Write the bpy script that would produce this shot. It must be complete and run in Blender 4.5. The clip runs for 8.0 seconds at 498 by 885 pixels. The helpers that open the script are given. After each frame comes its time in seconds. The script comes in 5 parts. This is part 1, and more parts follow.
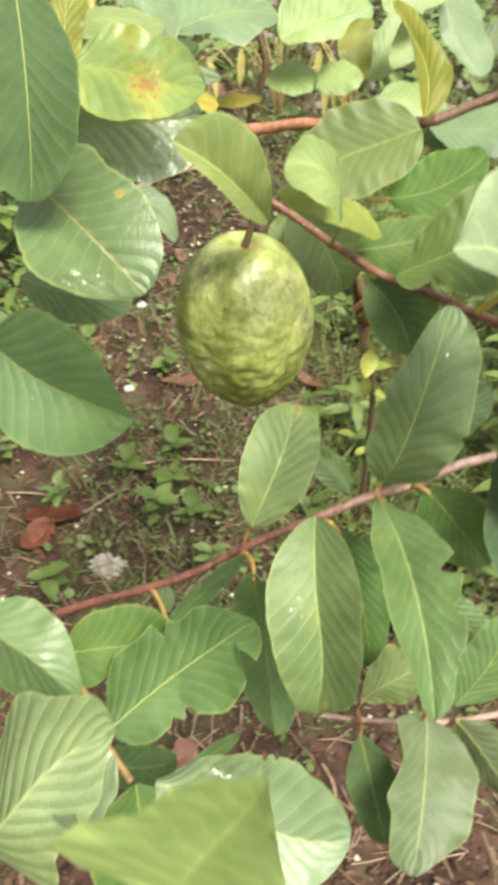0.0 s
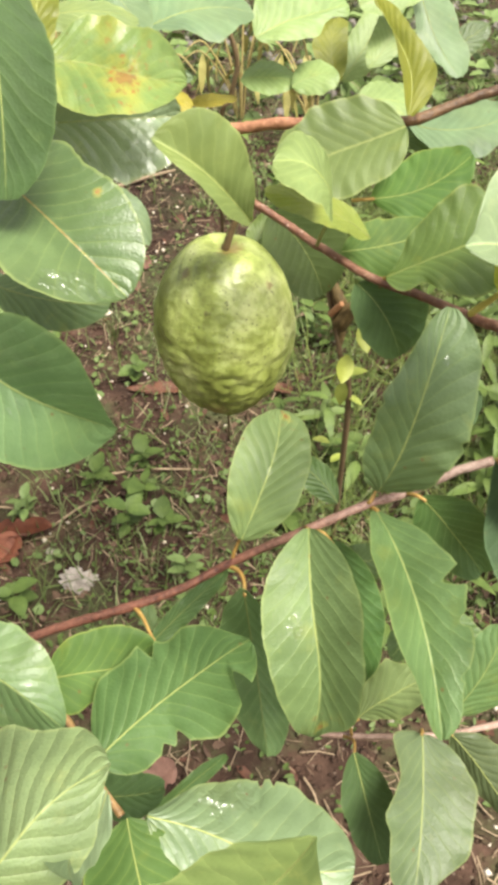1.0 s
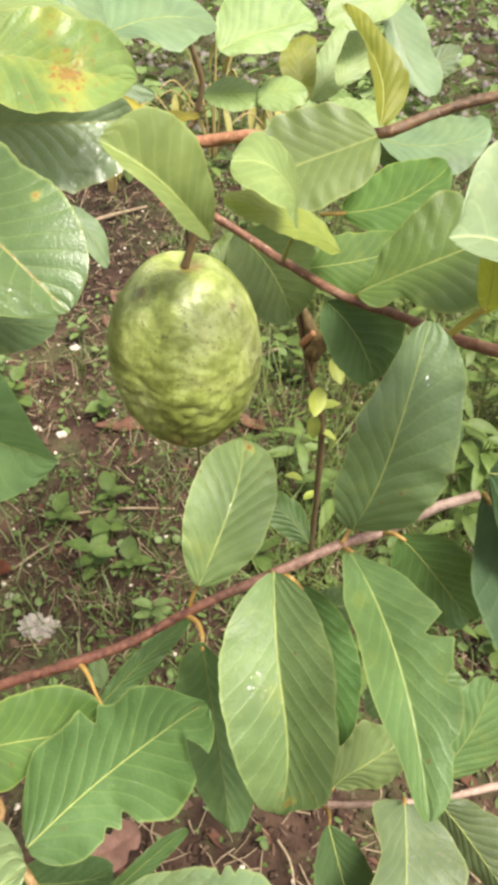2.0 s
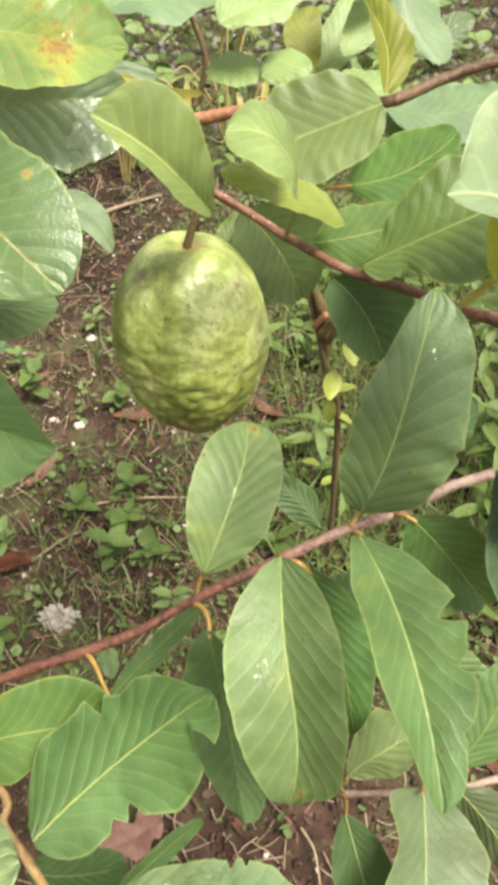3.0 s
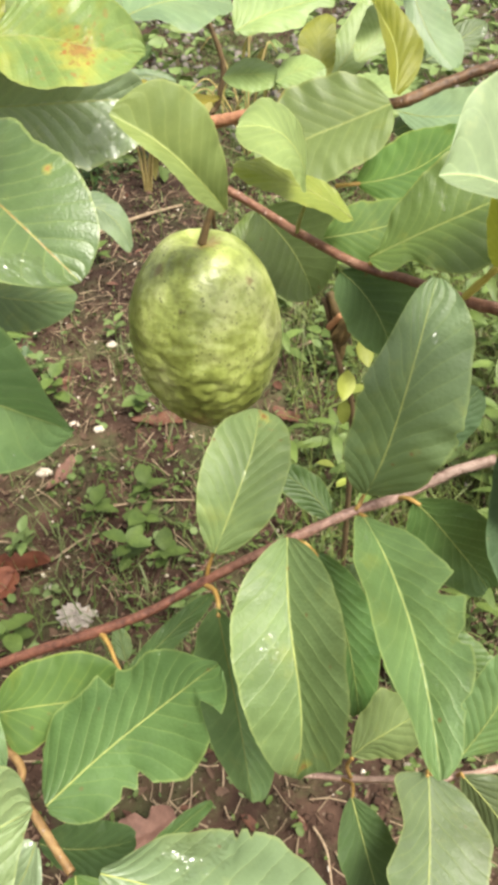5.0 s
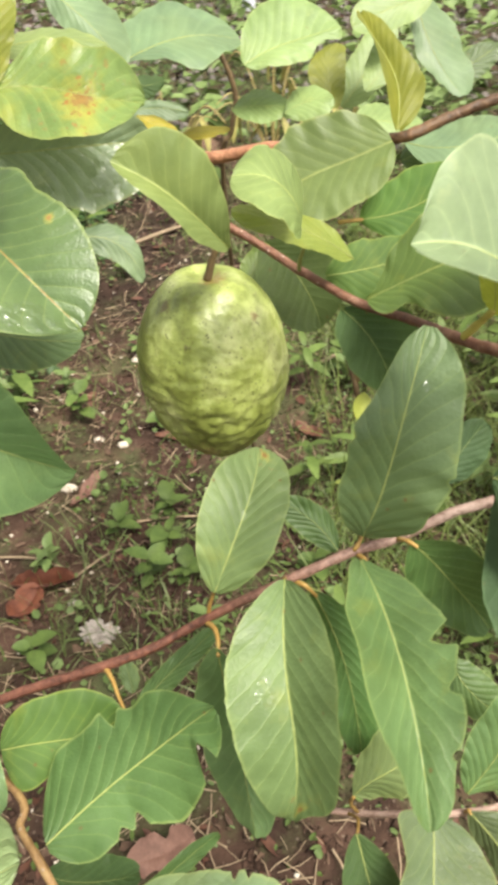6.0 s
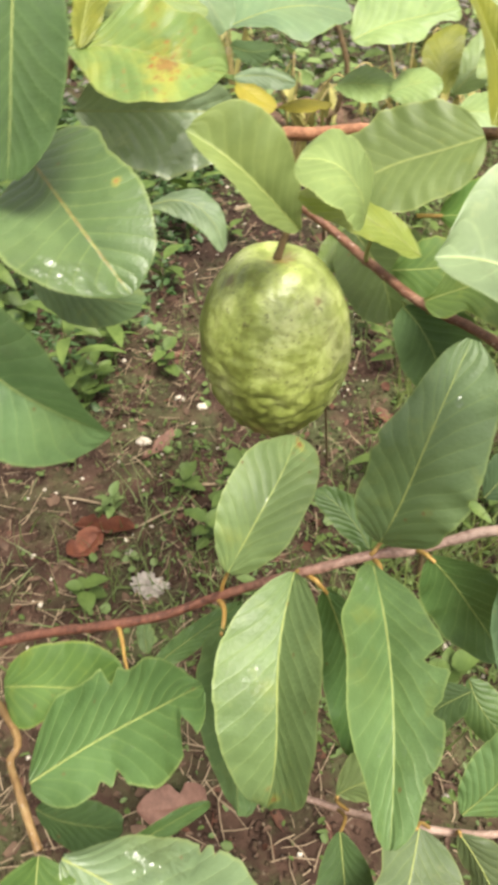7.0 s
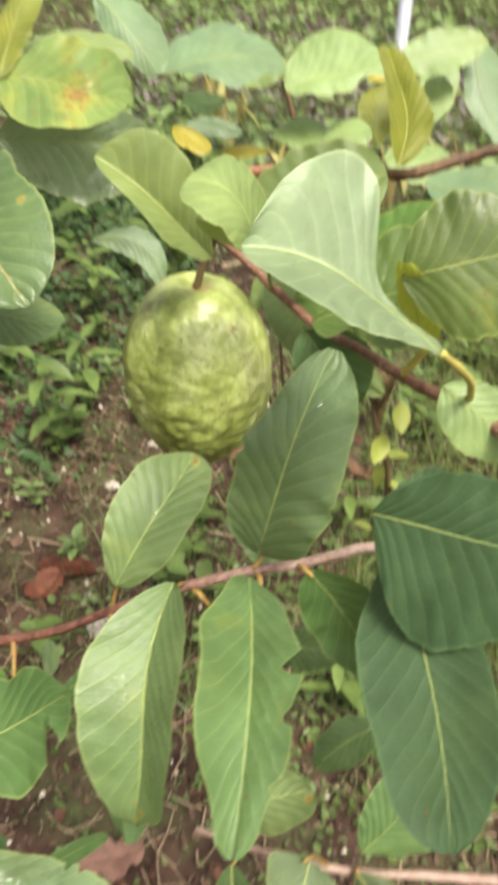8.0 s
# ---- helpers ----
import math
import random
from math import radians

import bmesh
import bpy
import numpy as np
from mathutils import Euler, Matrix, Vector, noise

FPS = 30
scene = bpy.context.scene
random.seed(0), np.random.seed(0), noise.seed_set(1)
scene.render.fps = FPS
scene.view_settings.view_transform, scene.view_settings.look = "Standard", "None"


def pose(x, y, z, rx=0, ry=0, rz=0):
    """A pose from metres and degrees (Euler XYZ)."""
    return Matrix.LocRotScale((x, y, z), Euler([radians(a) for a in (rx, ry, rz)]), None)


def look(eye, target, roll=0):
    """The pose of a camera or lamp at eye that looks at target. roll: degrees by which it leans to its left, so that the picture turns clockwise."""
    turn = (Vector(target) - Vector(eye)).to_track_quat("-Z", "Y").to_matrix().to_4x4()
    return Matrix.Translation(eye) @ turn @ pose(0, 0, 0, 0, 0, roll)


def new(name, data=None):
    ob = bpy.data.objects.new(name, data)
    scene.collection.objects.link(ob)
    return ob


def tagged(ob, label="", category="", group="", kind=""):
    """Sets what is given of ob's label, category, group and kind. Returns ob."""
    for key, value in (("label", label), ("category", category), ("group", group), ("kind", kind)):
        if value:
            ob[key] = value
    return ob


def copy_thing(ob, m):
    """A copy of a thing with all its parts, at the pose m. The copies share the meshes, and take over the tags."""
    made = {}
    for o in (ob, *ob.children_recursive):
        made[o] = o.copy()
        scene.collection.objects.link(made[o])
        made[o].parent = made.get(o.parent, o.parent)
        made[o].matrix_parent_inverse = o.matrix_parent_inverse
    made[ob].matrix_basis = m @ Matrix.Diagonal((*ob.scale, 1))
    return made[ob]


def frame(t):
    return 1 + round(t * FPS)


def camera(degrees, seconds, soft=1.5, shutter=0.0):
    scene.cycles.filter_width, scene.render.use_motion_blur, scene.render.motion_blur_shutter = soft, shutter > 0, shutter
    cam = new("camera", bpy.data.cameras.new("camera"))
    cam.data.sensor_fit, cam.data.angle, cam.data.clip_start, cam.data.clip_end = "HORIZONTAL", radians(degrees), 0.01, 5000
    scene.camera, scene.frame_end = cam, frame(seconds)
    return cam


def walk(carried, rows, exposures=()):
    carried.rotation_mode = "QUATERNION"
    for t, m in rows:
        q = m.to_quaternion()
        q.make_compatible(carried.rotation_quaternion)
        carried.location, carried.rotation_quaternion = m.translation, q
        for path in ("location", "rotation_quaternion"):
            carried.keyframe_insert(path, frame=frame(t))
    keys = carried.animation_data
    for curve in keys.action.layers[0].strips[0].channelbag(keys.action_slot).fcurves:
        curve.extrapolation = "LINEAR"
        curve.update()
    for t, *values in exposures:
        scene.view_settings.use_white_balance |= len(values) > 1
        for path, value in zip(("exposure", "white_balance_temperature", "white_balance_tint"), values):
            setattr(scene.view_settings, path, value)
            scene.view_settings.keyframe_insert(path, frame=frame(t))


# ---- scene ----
cam = camera(36.4, 8.0, soft=4.6, shutter=0.5)
PATH = [
    (0, -0.0039, -0.0404, 0.8935, 45.60, 0.74, 3.07),
    (0.2, -0.0175, -0.0300, 0.9050, 45.10, -1.65, 2.20),
    (0.5, -0.0237, -0.0287, 0.8972, 45.42, -1.89, 2.09),
    (0.7, -0.0257, -0.0210, 0.8988, 44.50, -1.81, 1.51),
    (1, -0.0175, -0.0277, 0.8822, 46.15, -0.50, 0.39),
    (1.2, -0.0193, -0.0156, 0.8776, 46.23, -1.53, -0.33),
    (1.5, -0.0173, -0.0061, 0.8562, 47.97, -1.71, -0.55),
    (1.7, -0.0135, -0.0037, 0.8533, 49.04, -1.83, -1.02),
    (2.8, -0.0023, 0.0066, 0.8435, 49.21, 0.17, -0.47),
    (3, -0.0004, 0.0060, 0.8423, 48.32, 0.51, -0.55),
    (3.5, 0.0005, -0.0002, 0.8399, 47.32, -0.00, 0.00),
    (4, 0.0112, -0.0082, 0.8384, 46.75, 0.21, -0.20),
    (4.5, 0.0054, -0.0114, 0.8405, 47.01, -0.39, 0.46),
    (4.7, 0.0044, -0.0116, 0.8407, 48.12, 0.40, 0.75),
    (5.8, 0.0084, -0.0052, 0.8494, 49.94, 2.26, 0.78),
    (6, 0.0197, -0.0025, 0.8548, 49.73, 2.89, 2.56),
    (6.5, 0.0445, 0.0129, 0.8635, 48.95, 2.71, 7.88),
    (7, 0.0452, 0.0072, 0.8577, 47.84, 1.11, 13.19),
    (7.1, 0.0390, -0.0036, 0.8563, 48.85, -0.27, 13.98),
    (7.3, 0.0384, 0.0002, 0.8581, 48.14, -0.42, 14.74),
    (7.5, 0.0568, -0.0102, 0.8766, 48.83, -1.15, 11.68),
    (7.6, 0.0591, -0.0130, 0.8831, 48.02, -1.98, 11.91),
    (7.7, 0.0583, -0.0174, 0.8799, 48.17, -3.38, 10.44),
    (7.8, 0.0748, -0.0051, 0.8555, 50.05, -2.79, 11.69),
    (7.9, 0.0885, 0.0066, 0.8489, 50.13, 0.02, 12.97),
    (8, 0.0980, 0.0019, 0.8440, 52.47, -0.31, 14.31),
    (8.1, 0.1060, -0.0010, 0.8400, 54.60, -0.60, 15.50),
]
EXPOSURE = 1.31
walk(cam, [(t, pose(x, y, z, rx, ry, rz)) for t, x, y, z, rx, ry, rz in PATH], exposures=[(0.0, EXPOSURE, 6920, 9), (4.6, EXPOSURE, 6920, 9), (6.0, EXPOSURE - 0.07, 6920, 9), (7.0, EXPOSURE - 0.09, 6920, 9), (8.0, EXPOSURE - 0.11, 6920, 9)])

# ---- light: a bright, thinly overcast sky with a wide soft sun high up ----
SUN_EL, SUN_AZ = radians(62), radians(136)
world = bpy.data.worlds.new("sky")
world.use_nodes = True
wn = world.node_tree
sky = wn.nodes.new("ShaderNodeTexSky")
sky.sky_type, sky.sun_disc = "NISHITA", False
sky.sun_elevation, sky.sun_rotation = SUN_EL, SUN_AZ
sky.air_density, sky.dust_density, sky.ozone_density = 1.0, 4.0, 1.0
veil = wn.nodes.new("ShaderNodeHueSaturation")
veil.inputs["Saturation"].default_value = 0.2
wn.links.new(sky.outputs["Color"], veil.inputs["Color"])
wn.links.new(veil.outputs["Color"], wn.nodes["Background"].inputs["Color"])
wn.nodes["Background"].inputs["Strength"].default_value = 0.115
scene.world = world
sun = new("sun", bpy.data.lights.new("sun", "SUN"))
sun.data.energy, sun.data.angle, sun.data.color = 3.2, radians(22), (1.0, 0.97, 0.90)
sun_dir = Vector((math.sin(SUN_AZ) * math.cos(SUN_EL), math.cos(SUN_AZ) * math.cos(SUN_EL), math.sin(SUN_EL)))
sun.matrix_world = look(sun_dir * 20, (0, 0, 0))


# ---- node helpers ----
class Nodes:
    """A short way to lay nodes into a material."""

    def __init__(self, name):
        self.mat = bpy.data.materials.new(name)
        self.mat.use_nodes = True
        self.tree = self.mat.node_tree
        self.bsdf = self.tree.nodes["Principled BSDF"]
        self.out = self.tree.nodes["Material Output"]

    def put(self, kind, ins=None, **props):
        nd = self.tree.nodes.new(kind)
        if "operation" in props:
            nd.operation = props["operation"]
        if "uv_map" in props:
            nd.uv_map = props["uv_map"]
        if "data_type" in props:
            nd.data_type = props["data_type"]
        if "blend_type" in props:
            nd.blend_type = props["blend_type"]
        if "feature" in props:
            nd.feature = props["feature"]
        for k, v in (ins or {}).items():
            self.plug(nd.inputs[k], v)
        return nd

    def plug(self, socket, v):
        if isinstance(v, bpy.types.NodeSocket):
            self.tree.links.new(v, socket)
        else:
            socket.default_value = v

    def math(self, op, a, b=0.0, c=0.0):
        return self.put("ShaderNodeMath", {0: a, 1: b, 2: c}, operation=op).outputs[0]

    def ramp(self, fac, stops):
        nd = self.put("ShaderNodeValToRGB", {"Fac": fac})
        els = nd.color_ramp.elements
        while len(els) < len(stops):
            els.new(0.5)
        for el, (p, col) in zip(els, stops):
            el.position = p
            el.color = (*col, 1) if len(col) == 3 else col
        return nd.outputs["Color"]

    def mix(self, fac, a, b, blend="MIX"):
        nd = self.put("ShaderNodeMix", {"Factor": fac}, data_type="RGBA", blend_type=blend)
        self.plug(nd.inputs[6], a)
        self.plug(nd.inputs[7], b)
        return nd.outputs[2]

    def noise(self, scale, detail=3.0, rough=0.5, vec=None, dist=0.0):
        ins = {"Scale": scale, "Detail": detail, "Roughness": rough, "Distortion": dist}
        if vec is not None:
            ins["Vector"] = vec
        return self.put("ShaderNodeTexNoise", ins).outputs["Fac"]

    def coords(self):
        return self.put("ShaderNodeTexCoord").outputs["Object"]

    def geo(self):
        return self.put("ShaderNodeNewGeometry").outputs["Position"]


def c3(r, g, b):
    return (r, g, b, 1.0)


def leaf_material(name, main, other, vein, rough=0.42, lucency=0.3, rust=None, yellow=0.0, spec=0.5, wet=0.0, light=(0.30, 0.40, 0.07), brown_rib=0.0, relief=1.0, puddle=None):
    """A guava blade: quilted between the side veins, a pale midrib, mottled green. rust, puddle: (along, across, size) of a dead patch and of a patch of rain water."""
    m = Nodes(name)
    uv = m.put("ShaderNodeUVMap", uv_map="blade").outputs["UV"]
    sep = m.put("ShaderNodeSeparateXYZ", {0: uv})
    u, v = sep.outputs[0], sep.outputs[1]
    ranks = m.put("ShaderNodeSeparateXYZ", {0: m.put("ShaderNodeUVMap", uv_map="ranks").outputs["UV"]})
    across = m.math("MULTIPLY", m.math("ABSOLUTE", m.math("SUBTRACT", v, 0.5)), 2.0)
    pos = m.geo()
    wob = m.noise(220.0, 2.0, vec=pos)
    rank = m.math("ADD", ranks.outputs[0], m.math("MULTIPLY", m.math("SUBTRACT", wob, 0.5), 0.12))
    saw = m.math("ABSOLUTE", m.math("SUBTRACT", m.math("FRACT", rank), 0.5))
    side = m.put("ShaderNodeMapRange", {0: saw, 1: 0.015, 2: 0.07, 3: 1.0, 4: 0.0}).outputs[0]
    rib = m.put("ShaderNodeMapRange", {0: across, 1: 0.004, 2: 0.017, 3: 1.0, 4: 0.0}).outputs[0]
    rand = m.put("ShaderNodeObjectInfo").outputs["Random"]
    blotch = m.noise(34.0, 5.0, 0.65, vec=pos)
    base = m.mix(m.put("ShaderNodeMapRange", {0: blotch, 1: 0.36, 2: 0.66}).outputs[0], c3(*[x * 0.86 for x in main]), c3(*[x * 1.1 for x in other]))
    fine = m.noise(480.0, 4.0, 0.65, vec=pos)
    base = m.mix(m.math("MULTIPLY", fine, 0.4), base, c3(*[x * 0.6 for x in main]))
    # the tissue along the side veins is paler, and pale flecks lie here and there
    near_vein = m.put("ShaderNodeMapRange", {0: saw, 1: 0.0, 2: 0.3, 3: 0.15, 4: 0.0}).outputs[0]
    base = m.mix(near_vein, base, c3(*[x * 1.25 for x in other]))
    fleck = m.put("ShaderNodeMapRange", {0: m.noise(95.0, 4.0, 0.7, vec=pos), 1: 0.60, 2: 0.74}).outputs[0]
    base = m.mix(m.math("MULTIPLY", fleck, 0.35), base, c3(other[0] * 1.75, other[1] * 1.4, other[2] * 1.2))
    hue = m.put("ShaderNodeHueSaturation", {"Color": base, "Hue": m.math("ADD", 0.49, m.math("MULTIPLY", rand, 0.02)), "Value": m.math("ADD", 0.88, m.math("MULTIPLY", rand, 0.24))})
    col = hue.outputs["Color"]
    if yellow:
        yl = m.put("ShaderNodeMapRange", {0: m.noise(60.0, 3.0, 0.6, vec=pos), 1: 0.62 - yellow * 0.2, 2: 0.78}).outputs[0]
        col = m.mix(m.math("MULTIPLY", yl, 0.1 + 0.85 * yellow), col, c3(0.34, 0.33, 0.05))
    col = m.mix(m.math("MULTIPLY", side, m.put("ShaderNodeMapRange", {0: across, 1: 0.3, 2: 1.0, 3: 0.15, 4: 0.05}).outputs[0]), col, c3(*vein))
    warm = m.put("ShaderNodeMapRange", {0: m.noise(21.0, 3.0, 0.6, vec=pos), 1: 0.5, 2: 0.72}).outputs[0]
    col = m.mix(m.math("MULTIPLY", warm, 0.18), col, c3(main[0] * 1.35, main[1] * 1.02, main[2] * 0.55))
    if rust:
        du, dv = m.math("MULTIPLY", m.math("SUBTRACT", u, rust[0]), 1.0), m.math("MULTIPLY", m.math("SUBTRACT", v, rust[1]), 0.55)
        far = m.math("SQRT", m.math("ADD", m.math("MULTIPLY", du, du), m.math("MULTIPLY", dv, dv)))
        ragged = m.math("ADD", far, m.math("MULTIPLY", m.math("SUBTRACT", m.noise(170.0, 5.0, 0.75, vec=pos), 0.5), rust[2] * 5.0))
        halo = m.put("ShaderNodeMapRange", {0: ragged, 1: rust[2] * 2.2, 2: rust[2] * 0.9}).outputs[0]
        col = m.mix(m.math("MULTIPLY", halo, 0.5), col, c3(0.42, 0.36, 0.06))
        patch = m.put("ShaderNodeMapRange", {0: ragged, 1: rust[2], 2: rust[2] * 0.75}).outputs[0]
        burn = m.mix(m.noise(260.0, 3.0, vec=pos), c3(0.12, 0.04, 0.02), c3(0.34, 0.17, 0.06))
        col = m.mix(m.math("MULTIPLY", patch, 0.8), col, burn)
        near_rust = m.put("ShaderNodeMapRange", {0: far, 1: rust[2] * 5.0, 2: rust[2] * 1.5}).outputs[0]
        pin = m.put("ShaderNodeMapRange", {0: m.noise(210.0, 3.0, 0.6, vec=pos), 1: 0.60, 2: 0.66}).outputs[0]
        col = m.mix(m.math("MULTIPLY", m.math("MULTIPLY", pin, near_rust), 0.8), col, c3(0.30, 0.09, 0.03))
    dots = m.put("ShaderNodeTexVoronoi", {"Vector": pos, "Scale": 120.0, "Randomness": 1.0}).outputs["Distance"]
    rare = m.put("ShaderNodeMapRange", {0: m.noise(45.0, 2.0, vec=pos), 1: 0.56, 2: 0.62}).outputs[0]
    spot = m.math("MULTIPLY", m.put("ShaderNodeMapRange", {0: m.math("ADD", dots, m.math("MULTIPLY", fine, 0.12)), 1: 0.19, 2: 0.12}).outputs[0], rare)
    col = m.mix(m.math("MULTIPLY", spot, 0.8), col, c3(0.13, 0.055, 0.02))
    rim = m.put("ShaderNodeMapRange", {0: m.math("ADD", across, m.math("MULTIPLY", fine, 0.04)), 1: 0.965, 2: 0.995}).outputs[0]
    col = m.mix(m.math("MULTIPLY", rim, 0.28), col, c3(*vein))
    ribcol = m.mix(m.math("MULTIPLY", m.put("ShaderNodeMapRange", {0: m.noise(130.0, 2.0, vec=pos), 1: 0.40, 2: 0.55}).outputs[0], brown_rib), c3(*vein), c3(0.30, 0.13, 0.04))
    col = m.mix(m.math("MULTIPLY", rib, 0.9), col, ribcol)
    net = m.put("ShaderNodeTexVoronoi", {"Vector": pos, "Scale": 420.0}, feature="DISTANCE_TO_EDGE").outputs["Distance"]
    height = m.math("ADD", m.math("MULTIPLY", m.math("POWER", saw, 0.45), 0.8), m.math("MULTIPLY", m.put("ShaderNodeMapRange", {0: net, 1: 0.0, 2: 0.25}).outputs[0], 0.10))
    height = m.math("ADD", height, m.math("MULTIPLY", m.noise(110.0, 3.0, 0.6, vec=pos), 0.5))
    bump = m.put("ShaderNodeBump", {"Strength": 0.6 * relief, "Distance": 0.0011, "Height": height}).outputs[0]
    m.plug(m.bsdf.inputs["Base Color"], col)
    m.plug(m.bsdf.inputs["Roughness"], m.math("ADD", rough - 0.12, m.math("MULTIPLY", blotch, 0.28)))
    m.plug(m.bsdf.inputs["Specular IOR Level"], spec)
    m.plug(m.bsdf.inputs["Normal"], bump)
    if wet:
        drop = m.noise(52.0, 5.0, 0.68, vec=pos, dist=0.6)
        film = m.put("ShaderNodeMapRange", {0: drop, 1: 0.60 - 0.12 * wet, 2: 0.66 - 0.12 * wet}).outputs[0]
        m.plug(m.bsdf.inputs["Coat Weight"], m.math("MULTIPLY", film, 0.5 + 0.5 * wet))
        m.bsdf.inputs["Coat Roughness"].default_value = 0.16
        ripple = m.math("ADD", m.noise(85.0, 3.0, 0.55, vec=pos), m.math("MULTIPLY", film, 0.25))
        m.plug(m.bsdf.inputs["Coat Normal"], m.put("ShaderNodeBump", {"Strength": 0.9, "Distance": 0.0032, "Height": ripple}).outputs[0])
        m.bsdf.inputs["Coat IOR"].default_value = 1.5 + 0.25 * wet
    if puddle:
        pu, pv = m.math("SUBTRACT", u, puddle[0]), m.math("MULTIPLY", m.math("SUBTRACT", v, puddle[1]), 0.7)
        reach = m.math("SQRT", m.math("ADD", m.math("MULTIPLY", pu, pu), m.math("MULTIPLY", pv, pv)))
        reach = m.math("ADD", reach, m.math("MULTIPLY", m.math("SUBTRACT", m.noise(95.0, 4.0, 0.6, vec=pos, dist=0.5), 0.5), puddle[2] * 3.2))
        pool = m.put("ShaderNodeMapRange", {0: reach, 1: puddle[2], 2: puddle[2] * 0.85}).outputs[0]
        m.plug(m.bsdf.inputs["Coat Weight"], pool)
        m.bsdf.inputs["Coat Roughness"].default_value = 0.24
        m.bsdf.inputs["Coat IOR"].default_value = 1.8
        m.plug(m.bsdf.inputs["Coat Normal"], m.put("ShaderNodeBump", {"Strength": 1.0, "Distance": 0.022, "Height": m.noise(62.0, 3.0, 0.5, vec=pos)}).outputs[0])
    glow = m.put("ShaderNodeBsdfTranslucent", {"Color": m.mix(0.55, col, c3(*light)), "Normal": bump}).outputs[0]
    both = m.put("ShaderNodeMixShader", {0: lucency, 1: m.bsdf.outputs[0], 2: glow}).outputs[0]
    m.plug(m.out.inputs[0], both)
    return m.mat


def plain(name, a, b, rough=0.7, scale=90.0, bump=0.4, dist=0.001, spec=0.4, stretch=None, lucency=0.0):
    """Two tones mottled at two scales, with fine relief."""
    m = Nodes(name)
    pos = m.coords() if stretch else m.geo()
    if stretch:
        pos = m.put("ShaderNodeMapping", {"Vector": pos, "Scale": stretch}).outputs[0]
    n1, n2 = m.noise(scale, 4.0, 0.65, vec=pos), m.noise(scale * 6, 3.0, 0.6, vec=pos)
    rand = m.put("ShaderNodeObjectInfo").outputs["Random"]
    fac = m.put("ShaderNodeMapRange", {0: n1, 1: 0.3, 2: 0.7}).outputs[0]
    col = m.mix(fac, c3(*a), c3(*b))
    col = m.mix(m.math("MULTIPLY", n2, 0.5), col, c3(*[x * 0.5 for x in a]))
    col = m.put("ShaderNodeHueSaturation", {"Color": col, "Value": m.math("ADD", 0.8, m.math("MULTIPLY", rand, 0.4))}).outputs[0]
    m.plug(m.bsdf.inputs["Base Color"], col)
    m.plug(m.bsdf.inputs["Roughness"], rough)
    m.plug(m.bsdf.inputs["Specular IOR Level"], spec)
    nb = m.put("ShaderNodeBump", {"Strength": bump, "Distance": dist, "Height": m.math("ADD", n1, m.math("MULTIPLY", n2, 0.4))}).outputs[0]
    m.plug(m.bsdf.inputs["Normal"], nb)
    if lucency:
        glow = m.put("ShaderNodeBsdfTranslucent", {"Color": col, "Normal": nb}).outputs[0]
        m.plug(m.out.inputs[0], m.put("ShaderNodeMixShader", {0: lucency, 1: m.bsdf.outputs[0], 2: glow}).outputs[0])
    return m.mat


VEIN = (0.36, 0.42, 0.13)
fresh = leaf_material("leaf_fresh", (0.13, 0.19, 0.045), (0.17, 0.24, 0.065), VEIN, 0.45, 0.3, relief=0.45)
mature = leaf_material("leaf_mature", (0.088, 0.154, 0.053), (0.114, 0.192, 0.068), VEIN, 0.42, 0.25, spec=0.5, wet=0.15, yellow=0.12)
deep = leaf_material("leaf_deep", (0.063, 0.126, 0.035), (0.084, 0.156, 0.046), VEIN, 0.48, 0.22, spec=0.45, wet=0.12)
ruddy = leaf_material("leaf_spotted", (0.080, 0.140, 0.050), (0.108, 0.178, 0.064), VEIN, 0.38, 0.22, spec=0.6, brown_rib=0.8, rust=(0.58, 0.13, 0.012), relief=1.2, puddle=(0.86, 0.76, 0.10))
yellowing = leaf_material("leaf_yellowing", (0.34, 0.29, 0.03), (0.42, 0.36, 0.05), (0.45, 0.40, 0.12), 0.5, 0.35)
dull = leaf_material("leaf_dull", (0.082, 0.128, 0.050), (0.104, 0.156, 0.064), (0.28, 0.34, 0.10), 0.5, 0.25, yellow=0.25, wet=0.1, spec=0.4)
# dark: green lowered mostly for inner leaves, their shade put into the colour
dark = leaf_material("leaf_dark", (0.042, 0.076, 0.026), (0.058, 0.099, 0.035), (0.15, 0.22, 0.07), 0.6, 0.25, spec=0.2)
pale = leaf_material("leaf_pale", (0.20, 0.28, 0.10), (0.25, 0.33, 0.125), (0.42, 0.47, 0.17), 0.48, 0.35, relief=0.45)
olive = leaf_material("leaf_olive", (0.16, 0.19, 0.025), (0.22, 0.24, 0.03), (0.30, 0.32, 0.06), 0.5, 0.35, yellow=0.5, relief=0.45)
lucent = leaf_material("leaf_lucent", (0.135, 0.20, 0.062), (0.17, 0.24, 0.078), (0.42, 0.46, 0.15), 0.5, 0.42, yellow=0.25, light=(0.40, 0.53, 0.13), relief=0.45)
sober = leaf_material("leaf_sober", (0.080, 0.112, 0.048), (0.100, 0.136, 0.060), (0.30, 0.34, 0.10), 0.5, 0.22)
cool = leaf_material("leaf_cool", (0.115, 0.195, 0.078), (0.15, 0.24, 0.10), (0.32, 0.42, 0.14), 0.40, 0.3, wet=0.5, light=(0.20, 0.44, 0.12))
# shade: darkest green copy, with the shade among the leaves painted in
shade = leaf_material("leaf_shaded", (0.034, 0.066, 0.027), (0.047, 0.085, 0.036), (0.10, 0.17, 0.07), 0.66, 0.15, spec=0.2)
